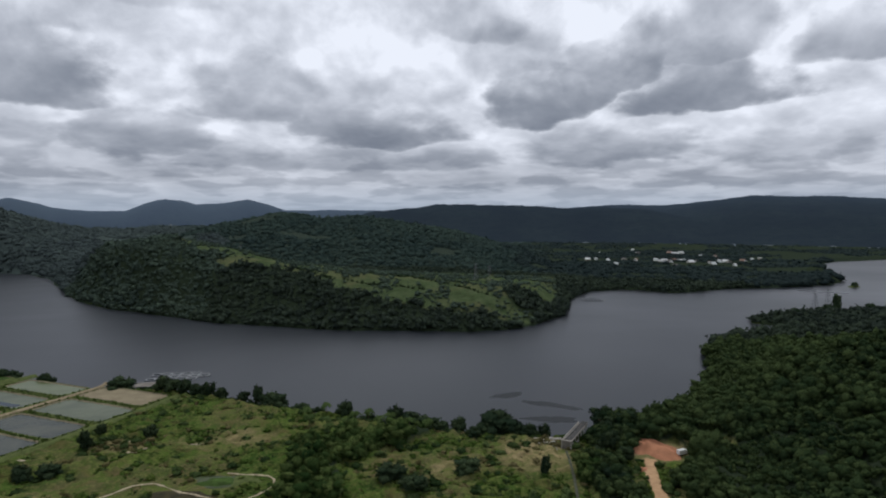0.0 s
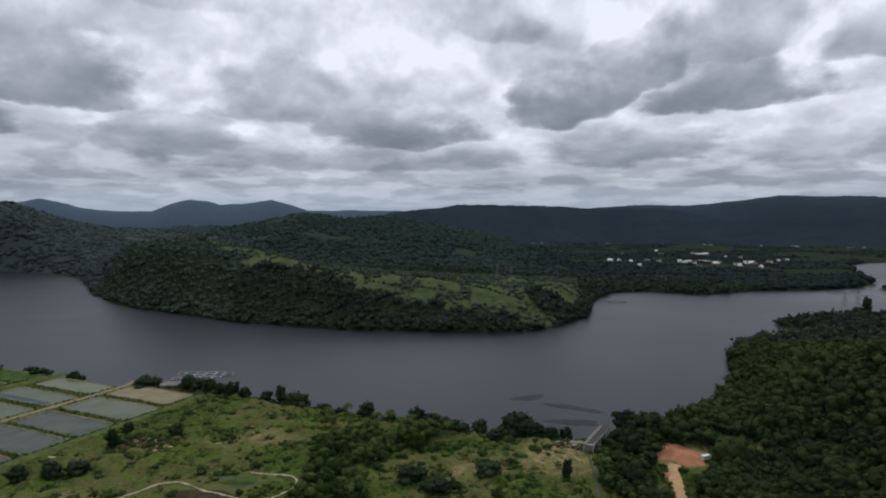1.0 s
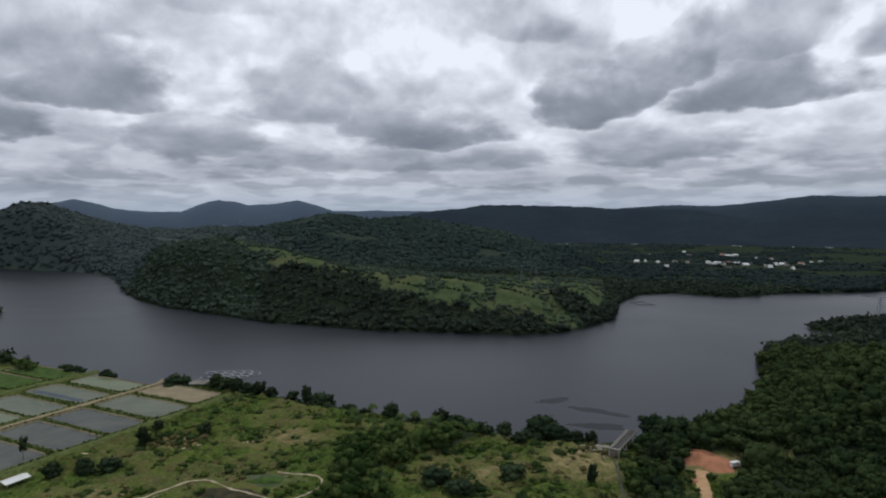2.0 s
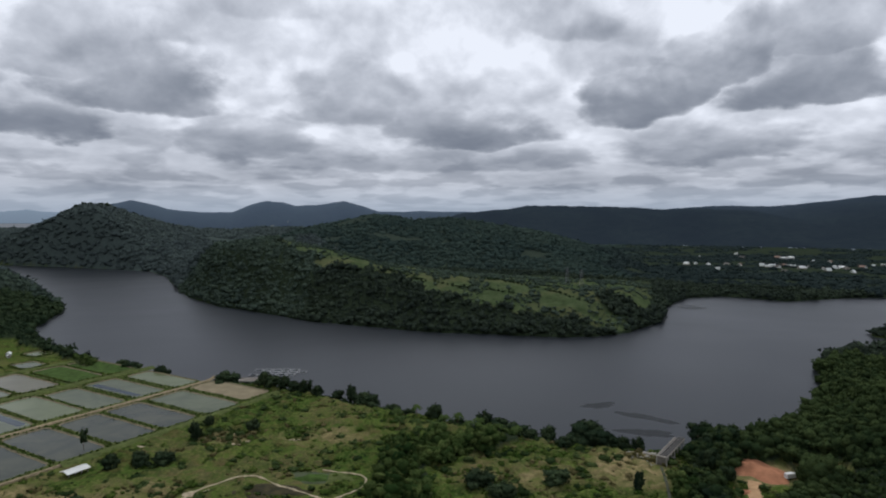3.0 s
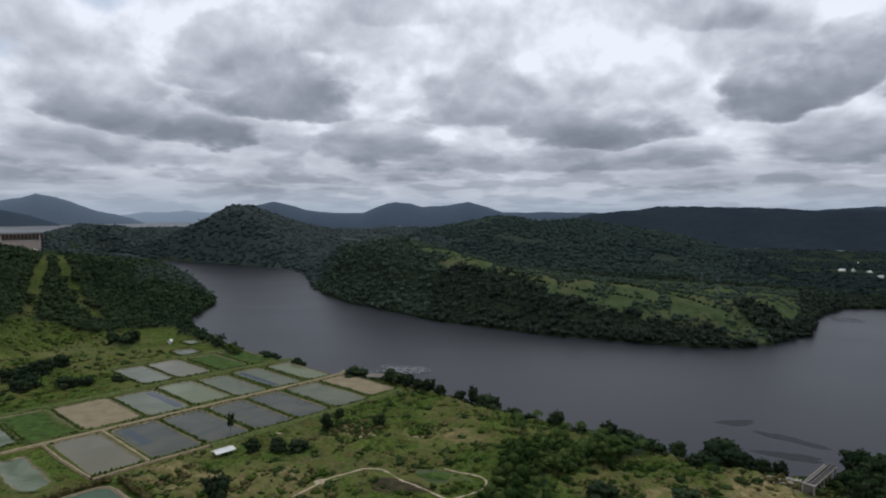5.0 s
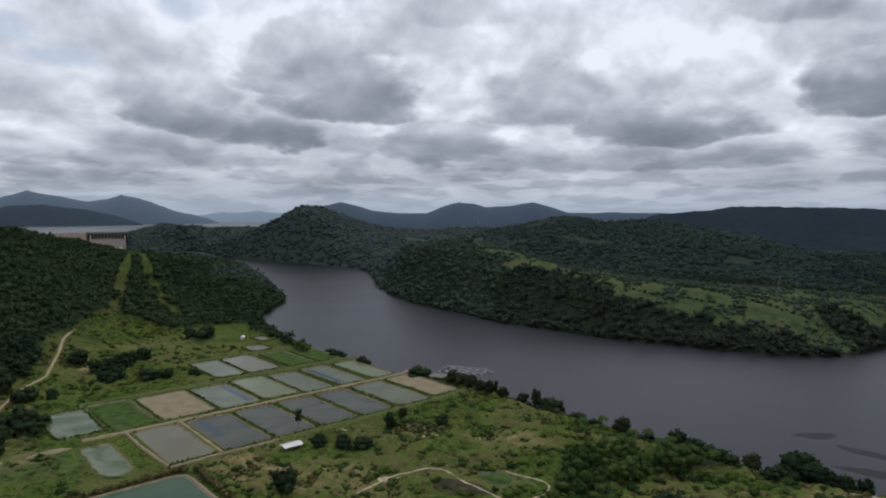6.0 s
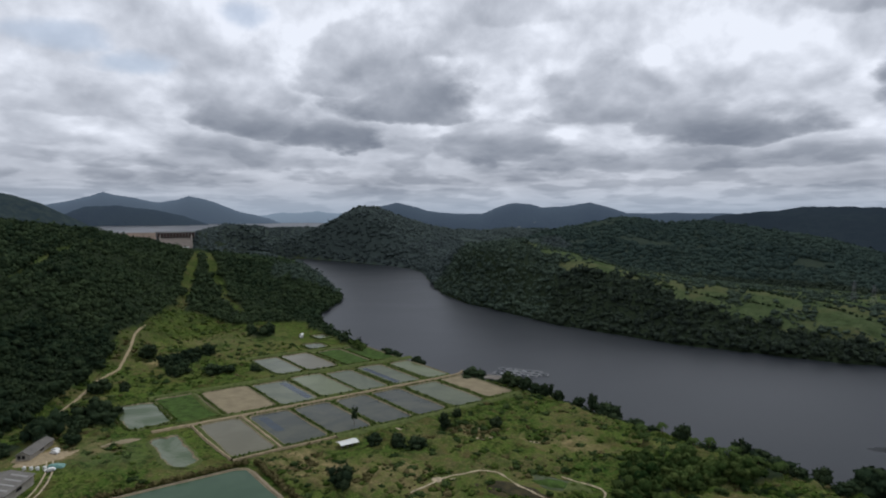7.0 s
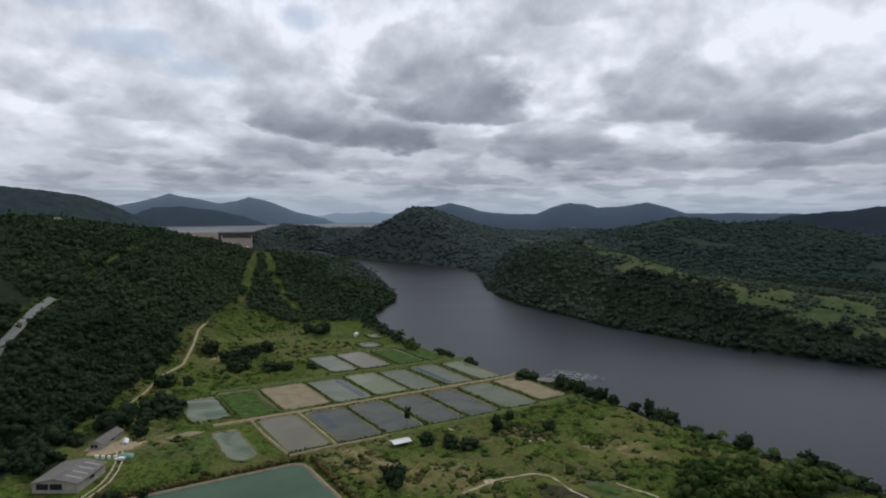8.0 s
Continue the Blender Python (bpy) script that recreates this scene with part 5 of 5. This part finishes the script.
# hedge on the bank of the big pond
hx, hy = [], []
rng = np.random.RandomState(77)
for (a0, b0), (a1, b1) in (((-150, 74), (-20, 73)), ((-17, 76), (-17, 150))):
    n = int(math.dist((a0, b0), (a1, b1)) / .9)
    for k in range(n):
        p = farm(a0 + (a1 - a0) * k / n + rng.rand() * 2, b0 + (b1 - b0) * k / n + rng.rand() * 2 - 1)
        hx.append(p.x), hy.append(p.y)
hx, hy = np.array(hx), np.array(hy)
hw = 1.6 + 1.6 * rng.rand(len(hx))
plant("hedge", T_BUSH, hx, hy, hw, hw * .9, M_STRAW, "scrubby brown reed hedge along the bank of the large pond", "hedge", 78, sink=-.15)

# tracks and bare earth outside the ponds
ribbon("dirt_road_hill", DIRT_ROAD[6:], 1.9, M_TRACK, "winding earth road at the foot of the wooded hill", "road", .35, .3)
for sgn, nm in ((-1, "dirt_road_rut"), (1, "dirt_road_rut_inner")):
    ribbon(nm, [(x + sgn * 1.1, y + sgn * .9) for x, y in DIRT_ROAD[:6]], .8, M_PALE, "pale wheel track curving past the barn", "track", .3, .3)
ribbon("road_paved", PAVED, 6.0, M_ASPHALT, "grey paved road climbing the wooded hillside", "road", 1.6, .06)
ribbon("dirt_road_upper", HILL_TRACK, 1.8, M_DIKE, "overgrown track across the wooded hill", "track", .4, .3)
for k, p in enumerate(PATHS):
    ribbon("footpath" if k == 0 else "footpath_loop", p, 1.0, M_PALE, "pale sandy footpath round an overgrown pond", "path", .3, .8)
ribbon("dirt_road_site", SITE_ROAD, 5.0, plain("ochre_earth", (0.366, 0.232, 0.128), .95, .3, .2, bump=.05), "ochre earth road leading to a bare clearing", "road", .3, .25)
ribbon("pipe_trench", PIPE_LINE, 1.2, plain("mossy_concrete", (0.062, 0.066, 0.047), .9, .4, .3), "grey concrete pipe cover running to the intake", "pipe", .5, .1)
patch("soil_red", 97, 288, 13, 13.5, M_RED, "red laterite earth heap in a clearing", "soil", .5, 2.6, 3)
patch("soil_red_small", 128, 294, 7.5, 5, M_RED, "small patch of bare red earth", "soil", .5, .8, 5)
patch("soil_site", 82, 263, 8, 3.5, M_RED, "bare reddish ground beside the site road", "soil", .3, .3, 6)
for k, (x, y, a, b) in enumerate(((-163, 290.5, 2.6, .9), (-151, 297, 2, .7), (-145, 283.5, 3.2, 1.0), (-140, 288, 2.4, .7), (-118.5, 293.5, 3, 1.0), (-127, 296.5, 1.4, .9), (-138, 229, 3, 2.2), (-131, 233, 2.4, 1), (40, 272, 2.5, 4.5), (-188, 274, 6, 1.0), (52, 302, 7, 3))):
    patch("sand_patch", x, y, a, b, M_PALE, "patch of pale bare sand in the rough field", "sand", .28, .15, 30 + k)
patch("soil_yard", -313, 153, 15, 8, M_TRACK, "trodden earth yard between the farm buildings", "soil", .3, 0, 44, 0.9)
patch("soil_bank", -300, 185, 9, 3.2, M_DRY, "low bank of bare brown earth", "soil", .3, .5, 45, 1.1)
M_MARSH = Mat("peaty_pool_water", .6, spec=.03)
M_MARSH.colour(M_MARSH.mix(M_MARSH.range(M_MARSH.noise(.22, 5, .6), .4, .62), (0.020, 0.019, 0.010), (0.050, 0.042, 0.018)))
patch("water_pool", -108, 236.5, 20, 6.5, M_MARSH.m, "brown peaty pool among the weeds", "pool", .2, 0, 52, -.05)
patch("water_pool", -93, 252, 12, 5.5, make_pond("weedy_pond_water", (0.040, 0.052, 0.022), (0.066, 0.078, 0.036)), "shallow olive pool round a grass island", "pool", .2, 0, 51)
patch("grass_island", -93, 251, 8.5, 4.2, M_LUSH, "low round grass island in the pool", "grass", .42, .35, 53)
patch("grass_bank", -82, 252, 6, 6.5, M_DIKE, "weedy bank beside the shallow pool", "grass", .35, .3, 54)
M_WEED = Mat("submerged_weed", .25, spec=.03).colour((0.012, 0.014, 0.015)).m
for k, (x, y, a, b, t_) in enumerate(((40, 384, 12, 5, .3), (64, 364, 17, 5, -.5), (60, 338, 14, 6, -.2))):
    patch("water_weed", x, y, a, b, M_WEED, "dark bed of weed just under the river surface", "water weed", .02, 0, 70 + k, t_, WATER_Z, "stuff")

patch("quarry_scar", -1414, 3455, 46, 42, plain("pale_quarry_stone", (0.17, 0.175, 0.165), .95, .02, .3), "pale bare quarry scar on a distant hillside", "quarry", 5.0, 0, 58, -1.1)
patch("far_fields", -1480, 3330, 60, 30, plain("pale_far_fields", (0.115, 0.13, 0.12), .95, .02, .3), "pale fields at the foot of distant hills", "field", 5.0, 0, 59, .4)

# ---------------------------------------------------------------- buildings


def gable(name, x, y, rot, width, length, eave, ridge_h, label, wall=M_WALL, roof=M_ROOF, over=.6, group="", strips=0, opening=True, z=None, open_sides=False):
    """A low house or shed: walls, two roof slopes, openings."""
    root = thing(name, pose(x, y, hgt(x, y) - .05 if z is None else z, 0, 0, rot), label, "building", group)
    hw, hl_ = width / 2, length / 2
    if open_sides:
        for sx in (-hw + .3, hw - .3):
            for k in range(4):
                part("post", boxes((sx, -hl_ + .4 + k * (length - .8) / 3, eave / 2, .22, .22, eave)), wall, root)
    else:
        bm = bmesh.new()
        prism(bm, [(-hw, -.5), (hw, -.5), (hw, eave), (0, ridge_h - .12), (-hw, eave)], length)
        part("wall", bm, wall, root)
    for sgn in (-1, 1):
        sl = (ridge_h - eave) / hw
        e0, e1 = (hw + over), eave - over * sl
        bm = bmesh.new()
        prism(bm, [(0, ridge_h), (sgn * e0, e1), (sgn * e0, e1 + .16), (0, ridge_h + .16)], length + 2 * over)
        rf = part("roof_slope", bm, roof, root)
        for k in range(strips):
            if sgn > 0:
                yy = -hl_ + length * (k + .9) / (strips + .6)
                b = bmesh.new()
                prism(b, [(.22 * e0, ridge_h + (e1 - ridge_h) * .22 + .17), (.86 * e0, ridge_h + (e1 - ridge_h) * .86 + .17),
                          (.86 * e0, ridge_h + (e1 - ridge_h) * .86 + .24), (.22 * e0, ridge_h + (e1 - ridge_h) * .22 + .24)], 1.3)
                bmesh.ops.translate(b, verts=b.verts, vec=(0, yy, 0))
                part("roof_light", b, M_SHEET, rf, "pale translucent sheet")
    bm = bmesh.new()
    prism(bm, [(-.35, ridge_h + .08), (.35, ridge_h + .08), (.0, ridge_h + .34)], length + 2 * over + .1)
    part("ridge_cap", bm, roof, root)
    if opening and not open_sides:
        # near-black panels on the solid walls stand in for the shade indoors
        part("doorway", boxes((-.12 * width, -hl_ - .03, eave * .62, width * .62, .12, eave * .55)), M_DARK, root, "dark panel for the unlit open front")
        part("window", boxes((hw + .03, 0, eave * .6, .1, length * .16, eave * .3)), M_DARK, root)
        for k in range(3):
            part("pillar", boxes((-.42 * width + k * .30 * width, -hl_ - .12, eave * .45, .35, .3, eave * .9 + .4)), M_CONC, root)
    return root


# the long side of both farm buildings runs uphill
gable("warehouse", -286.5, 121.5, 36, 19, 22, 4.4, 6.2, "grey-roofed farm warehouse with pale roof lights and open front", strips=4, over=.7)
gable("barn", -323, 155, 37, 6.4, 21, 2.8, 4.4, "long narrow grey-roofed barn beside the farm yard", strips=0)
gable("farm_shed", -198.0, 240.6, 67.4 + 90, 5.2, 9.0, 2.0, 2.7, "white metal-roofed open shed beside the fish ponds", wall=M_CONC_DK, roof=M_ZINC, open_sides=True)
gable("hut", -420, 442, 20, 2.8, 3.6, 2.2, 3.0, "small white hut near the upper ponds", wall=M_WHITE, roof=M_ZINC)
gable("hut", -415, 437, 60, 2, 2.4, 2.0, 2.6, "tiny white hut near the upper ponds", wall=M_WHITE, roof=M_ZINC)
gable("hill_house", -598, 500, 50, 7, 10, 3.0, 4.4, "white-roofed house in a clearing below the wooded hill", wall=M_WALL, roof=M_ZINC)
gable("hill_house", -842, 632, 50, 9, 11, 4.0, 5.6, "small white house on the crest of the hill", wall=M_WHITE, roof=M_ZINC, z=hgt(-842, 632) + 2)
gable("hill_house", -760, 318, 20, 5, 7, 3.0, 4.6, "pale house among trees on the hill crest", wall=M_WHITE, roof=M_ROOF, z=hgt(-760, 318) + 4.5)
gable("bank_hut", -213, 396, 40, 4, 6, 2.4, 3.4, "low dark hut under the tree at the track's end", wall=M_CONC_DK, roof=M_TILE)

# yard clutter
for k, (x, y, a) in enumerate(((-302, 143, 30), (-299.5, 144.5, 32), (-305, 141.5, 30), (-297.5, 146.5, 35))):
    t = thing("water_tank", pose(x, y, hgt(x, y), 0, 0, a), "white plastic water tank in the farm yard", "tank", "yard tanks")
    bm = bmesh.new()
    bmesh.ops.create_cone(bm, cap_ends=True, segments=16, radius1=.8, radius2=.8, depth=1.4, matrix=Matrix.Translation((0, 0, .7)))
    part("tank_body", bm, M_WHITE, t)
    bm = bmesh.new()
    bmesh.ops.create_cone(bm, cap_ends=True, segments=16, radius1=.78, radius2=.25, depth=.3, matrix=Matrix.Translation((0, 0, 1.55)))
    part("tank_lid", bm, M_WHITE, t)
tar = thing("tarpaulin", pose(-296.5, 151, hgt(-296, 151), 0, 0, 35), "teal tarpaulin cover over a pile in the yard", "tarpaulin")
bm = bmesh.new()
bmesh.ops.create_grid(bm, x_segments=14, y_segments=8, size=1)
for v in bm.verts:
    e = max(abs(v.co.x), abs(v.co.y))
    v.co = Vector((v.co.x * 4.2, v.co.y * 2.2, 1.3 * (1 - e ** 3) + .2 * noise.noise(v.co * 3) + .05))
part("cover", bm, M_TARP, tar)
for k, (x, y, a) in enumerate(((-293, 146.5, 55), (-313, 159, 20), (-316, 161, 10))):
    c = thing("car", pose(x, y, hgt(x, y) + .25, 0, 0, a), "white car parked in the farm yard", "car", "parked cars")
    bm = bmesh.new()
    prism(bm, [(-2.1, .25), (2.1, .25), (2.15, .8), (1.3, .95), (.75, 1.45), (-1.2, 1.48), (-1.9, .98), (-2.15, .85)], 1.7, "x")
    bmesh.ops.rotate(bm, verts=bm.verts, cent=(0, 0, 0), matrix=Matrix.Rotation(math.pi / 2, 3, "Z"))
    part("body", bm, M_WHITE, c)
    part("windscreen", boxes((1.0, 0, 1.18, .5, 1.5, .36)), M_GLASSY, c)
    for sx in (-1.3, 1.3):
        for sy in (-.8, .8):
            part("wheel", rod(bmesh.new(), (sx, sy - .1, .3), (sx, sy + .1, .3), .32, None, 12), M_RUBBER, c)

# the lorry in the clearing
lo = thing("lorry", pose(109, 278.5, hgt(109, 278.5) + .3, 0, 0, 25) @ Matrix.Diagonal((.8, .8, .8, 1)), "small white lorry parked beside the red earth heap", "lorry")
part("cab", boxes((2.9, 0, 1.5, 1.9, 2.2, 2.1), bevel=.18), M_WHITE, lo)
part("windscreen", boxes((3.88, 0, 1.9, .06, 1.8, .8)), M_GLASSY, lo)
part("cargo_box", boxes((-.7, 0, 2.0, 5.0, 2.4, 2.5), bevel=.06), M_WHITE, lo)
part("chassis", boxes((.3, 0, .6, 7.2, 1.0, .3)), M_STEEL, lo)
for sx in (-2.4, -1.3, 2.8):
    for sy in (-1.0, 1.0):
        part("wheel", rod(bmesh.new(), (sx, sy - .15, .45), (sx, sy + .15, .45), .48, None, 14), M_RUBBER, lo)

# water intake on the bank: portal, sloping bed and two pipes that run down into the river
it = thing("water_intake", pose(57.6, 286, hgt(57.6, 286) - .2, 0, 0, -27.9) @ Matrix.Diagonal((.66, .98, .86, 1)), "concrete water intake ramp with dark pipes into the river", "intake")
for sx in (-3.3, 3.3):
    part("portal_leg", boxes((sx, 0, 2.2, .6, .9, 5.4), bevel=.04), M_CONC, it)
part("lintel", boxes((0, 0, 5.0, 7.6, 1.1, .6), bevel=.05), M_WALL, it)
part("gate_panel", boxes((0, .3, 2.0, 6.0, .2, 5.2)), M_CONC_DK, it, "dark stained gate panel")
part("deck", boxes((0, 15, 4.45, 7.0, 28.8, .5), bevel=.04), M_CONC_DK, it)
for sx in (-3.45, 3.45):
    part("kerb_wall", boxes((sx, 15, 4.95, .45, 28.8, .55)), M_WALL, it)
    for k in range(6):
        part("trestle_pier", boxes((sx * .9, 3 + 5 * k, .2, .7, .7, 8.0)), M_CONC, it)
for sx in (-1.0, .9, 2.4):
    part("pipe", rod(bmesh.new(), (sx, .6, 5.25), (sx, 30.5, 5.15), .55, None, 12), M_STEEL, it, "dark steel pipe")
for k in range(5):
    part("pipe_saddle", boxes((.7, 2.5 + 6 * k, 4.85, 4.6, .5, .4)), M_CONC, it)
# rubble round the intake
rng = np.random.RandomState(88)
rx_, ry_ = 55 + 7 * rng.randn(160), 298 + 5 * rng.randn(160)
rw = .5 + 1.1 * rng.rand(160) ** 2
ST = []
for k in range(5):
    v0, f0 = ICO[1]
    ST.append(((v0 * (1 + .5 * (np.random.RandomState(k).rand(len(v0), 1) - .5))) * .5 + [0, 0, .3], f0))
plant("rubble", ST, rx_, ry_, rw * 1.3, rw, M_CONC, "pale broken stones around the water intake", "rubble", 89)

# floating fish cages
ux, uy = Vector((.99, .14, 0)), Vector((-.14, .99, 0))
ang = math.degrees(math.atan2(.14, .99))


def fish_cage(x, y, sx, sy, group, label):
    c = thing("fish_cage", pose(x, y, WATER_Z, 0, 0, ang), label, "fish cage", group)
    for s2 in (-1, 1):
        part("walkway", boxes((0, s2 * sy / 2, .36, sx + .5, .6, .16)), M_FLOAT, c)
        part("walkway", boxes((s2 * sx / 2, 0, .34, .6, sy - .5, .16)), M_FLOAT, c)
        for k in range(3):
            part("float", rod(bmesh.new(), (-sx / 2 + k * sx / 2 - .5, s2 * sy / 2, .08), (-sx / 2 + k * sx / 2 + .5, s2 * sy / 2, .08), .3, None, 8), M_NET, c)
            part("post", rod(bmesh.new(), (-sx / 2 + k * sx / 2, s2 * sy / 2, .3), (-sx / 2 + k * sx / 2, s2 * sy / 2, 1.5), .05), M_GALV, c)
        part("rail", rod(bmesh.new(), (-sx / 2, s2 * sy / 2, 1.45), (sx / 2, s2 * sy / 2, 1.45), .06), M_GALV, c)
    part("net", boxes((0, 0, .30, sx - .5, sy - .5, .05)), M_NET, c)
    return c


for i in range(6):
    for j in range(3):
        if (i, j) in ((5, 2), (0, 1), (5, 0)):
            continue
        p = Vector((-201, 422, 0)) + ux * (6.8 * i) + uy * (6.8 * j + (i % 2) * .9)
        fish_cage(p.x, p.y, 5.4, 5.0, "fish cages by the bank", "floating fish cage with grey walkways and dark net")
for i in range(3):
    for k in range(2):
        fish_cage(184 + 14 * k + i * 4, 826 - 11 * i + 3 * k, 12, 3.5, "fish cages by the far shore", "long floating fish cage off the far shore")
ln = thing("landing_stage", pose(-199, 409, WATER_Z, 0, 0, ang) @ Matrix.Diagonal((1.5, 1.2, 1, 1)), "grey floating landing stage beside the fish cages", "pontoon")
for k in range(7):
    part("deck_board", boxes((-3.6 + 1.2 * k, 0, .45, 1.1, 9, .14)), M_CONC_DK, ln)
for sy in (-3, 3):
    part("float", rod(bmesh.new(), (-4.2, sy, .15), (4.4, sy, .15), .35, None, 8), M_NET, ln)

# ---------------------------------------------------------------- pylons


def pylon(x, y, h, label, z=None):
    root = thing("pylon", pose(x, y, hgt(x, y) - .3 if z is None else z, 0, 0, 20), label, "pylon", "power pylons")
    b = h * .11
    for sx in (-1, 1):
        for sy in (-1, 1):
            part("leg", rod(bmesh.new(), (sx * b, sy * b, 0), (sx * .35, sy * .35, h), .16, .1, 5), M_GALV, root)
    for k in range(7):
        f0, f1 = k / 7, (k + 1) / 7
        r0, r1 = b + (.35 - b) * f0, b + (.35 - b) * f1
        for sx, sy in ((1, 0), (-1, 0), (0, 1), (0, -1)):
            p = (sx * r0 - sy * r0, sy * r0 + sx * r0, h * f0)
            q = (sx * r1 + sy * r1, sy * r1 - sx * r1, h * f1)
            part("brace", rod(bmesh.new(), p, q, .08, None, 4), M_GALV, root)
    for k, f in enumerate((.72, .84, .95)):
        part("crossarm", rod(bmesh.new(), (-h * (.16 - .02 * k), 0, h * f), (h * (.16 - .02 * k), 0, h * f), .14, None, 4), M_GALV, root)
    return root


pylon(432, 718, 30, "grey steel lattice pylon on the wooded point")
pylon(453, 728, 30, "grey steel lattice pylon on the wooded point")
pylon(40, 756, 22, "grey steel lattice pylon on the grassy hill")
pylon(57, 760, 20, "grey steel lattice pylon on the grassy hill")
pylon(-330, 1010, 24, "grey steel lattice pylon on the ridge")

# ---------------------------------------------------------------- town across the river
rng = np.random.RandomState(123)
for k, (x, y) in enumerate(TOWN):
    big = 4 + 5.5 * rng.rand()
    rt = (M_ZINC, M_ZINC, M_WHITE, M_ROOF, M_TILE)[k % 5]
    gable("town_house", x, y, rng.rand() * 180, big, big * (1.2 + rng.rand()), 3.5 + 3 * rng.rand(), 6.2 + 3 * rng.rand(),
          ("white-walled house with a bright metal roof" if k % 5 < 3 else "pale house with a dull roof") + " in the riverside town", wall=M_WHITE if k % 3 else M_WALL, roof=rt, group="houses of the town", opening=False, z=hgt(x, y) + 1.0)

# ---------------------------------------------------------------- dam


def polar(a, r, z):
    return Vector((r * math.sin(radians(a)), r * math.cos(radians(a)), z))


dm = thing("dam", Matrix.Identity(4), "rockfill dam with a gated concrete spillway holding the lake", "dam")
A, B = polar(-61.5, 1850, 0), polar(-55.4, 1850, 0)
along = (B - A).normalized()
out = Vector((-along.y, along.x, 0))
if out.dot(-A) < 0:
    out = -out
bm = bmesh.new()
top, foot = 71.2, 5.0
q = [A, B]
vs = []
for p in q:
    vs.append([bm.verts.new(p - out * 40 + Vector((0, 0, 40))), bm.verts.new(p - out * 8 + Vector((0, 0, top))), bm.verts.new(p + out * 4 + Vector((0, 0, top))), bm.verts.new(p + out * 120 + Vector((0, 0, foot)))])
for k in range(3):
    bm.faces.new((vs[0][k], vs[0][k + 1], vs[1][k + 1], vs[1][k]))
part("embankment", bm, plain("brown_rockfill", (0.16, 0.125, 0.10), .95, .06, .25, bump=1.0), dm, "brown rockfill slope")
S0, S1 = polar(-55.3, 1846, 0), polar(-52.4, 1846, 0)
sd_ = (S1 - S0).normalized()
so = Vector((-sd_.y, sd_.x, 0))
if so.dot(-S0) < 0:
    so = -so
wd = (S1 - S0).length
m_sp = Matrix.Identity(4)
m_sp.col[0], m_sp.col[1] = (*sd_, 0), (*so, 0)
m_sp.translation = (S0 + S1) / 2


def spill(name, bm, mat, label=""):
    bm.transform(m_sp)
    return part(name, bm, mat, dm, label)


M_GATE = plain("rust_red_gate", (0.075, 0.036, 0.030), .7, .2, .3)
spill("crest_wall", boxes((0, -6, 35, wd, 12, 48)), M_CONC_DK, "stained concrete crest")
for k in range(13):
    spill("pier", boxes((-wd / 2 + wd * k / 12, 2, 65.2, 2.4, 10, 14.6)), M_CONC_DK, "concrete pier")
for k in range(12):
    spill("gate", boxes((-wd / 2 + wd * (k + .5) / 12, 1, 65, wd / 12 - 2.1, 2, 12)), M_GATE, "rust-red steel gate")
spill("bridge_deck", boxes((0, 3, 73.2, wd + 6, 7, 1.4)), M_CONC_DK)
bm = bmesh.new()
prism(bm, [(8, 57), (75, 40), (110, 24), (110, -2), (8, -2)], wd * .82, "x")
spill("chute", bm, plain("pale_chute_concrete", (0.13, 0.112, 0.10), .9, .05, .2), "pale concrete chute")
for sx in (-1, 1):
    bm = bmesh.new()
    prism(bm, [(6, 66), (112, 18), (112, -2), (6, -2)], 3.0, "x")
    bmesh.ops.translate(bm, verts=bm.verts, vec=(sx * wd * .42, 0, 0))
    spill("training_wall", bm, M_CONC_DK)
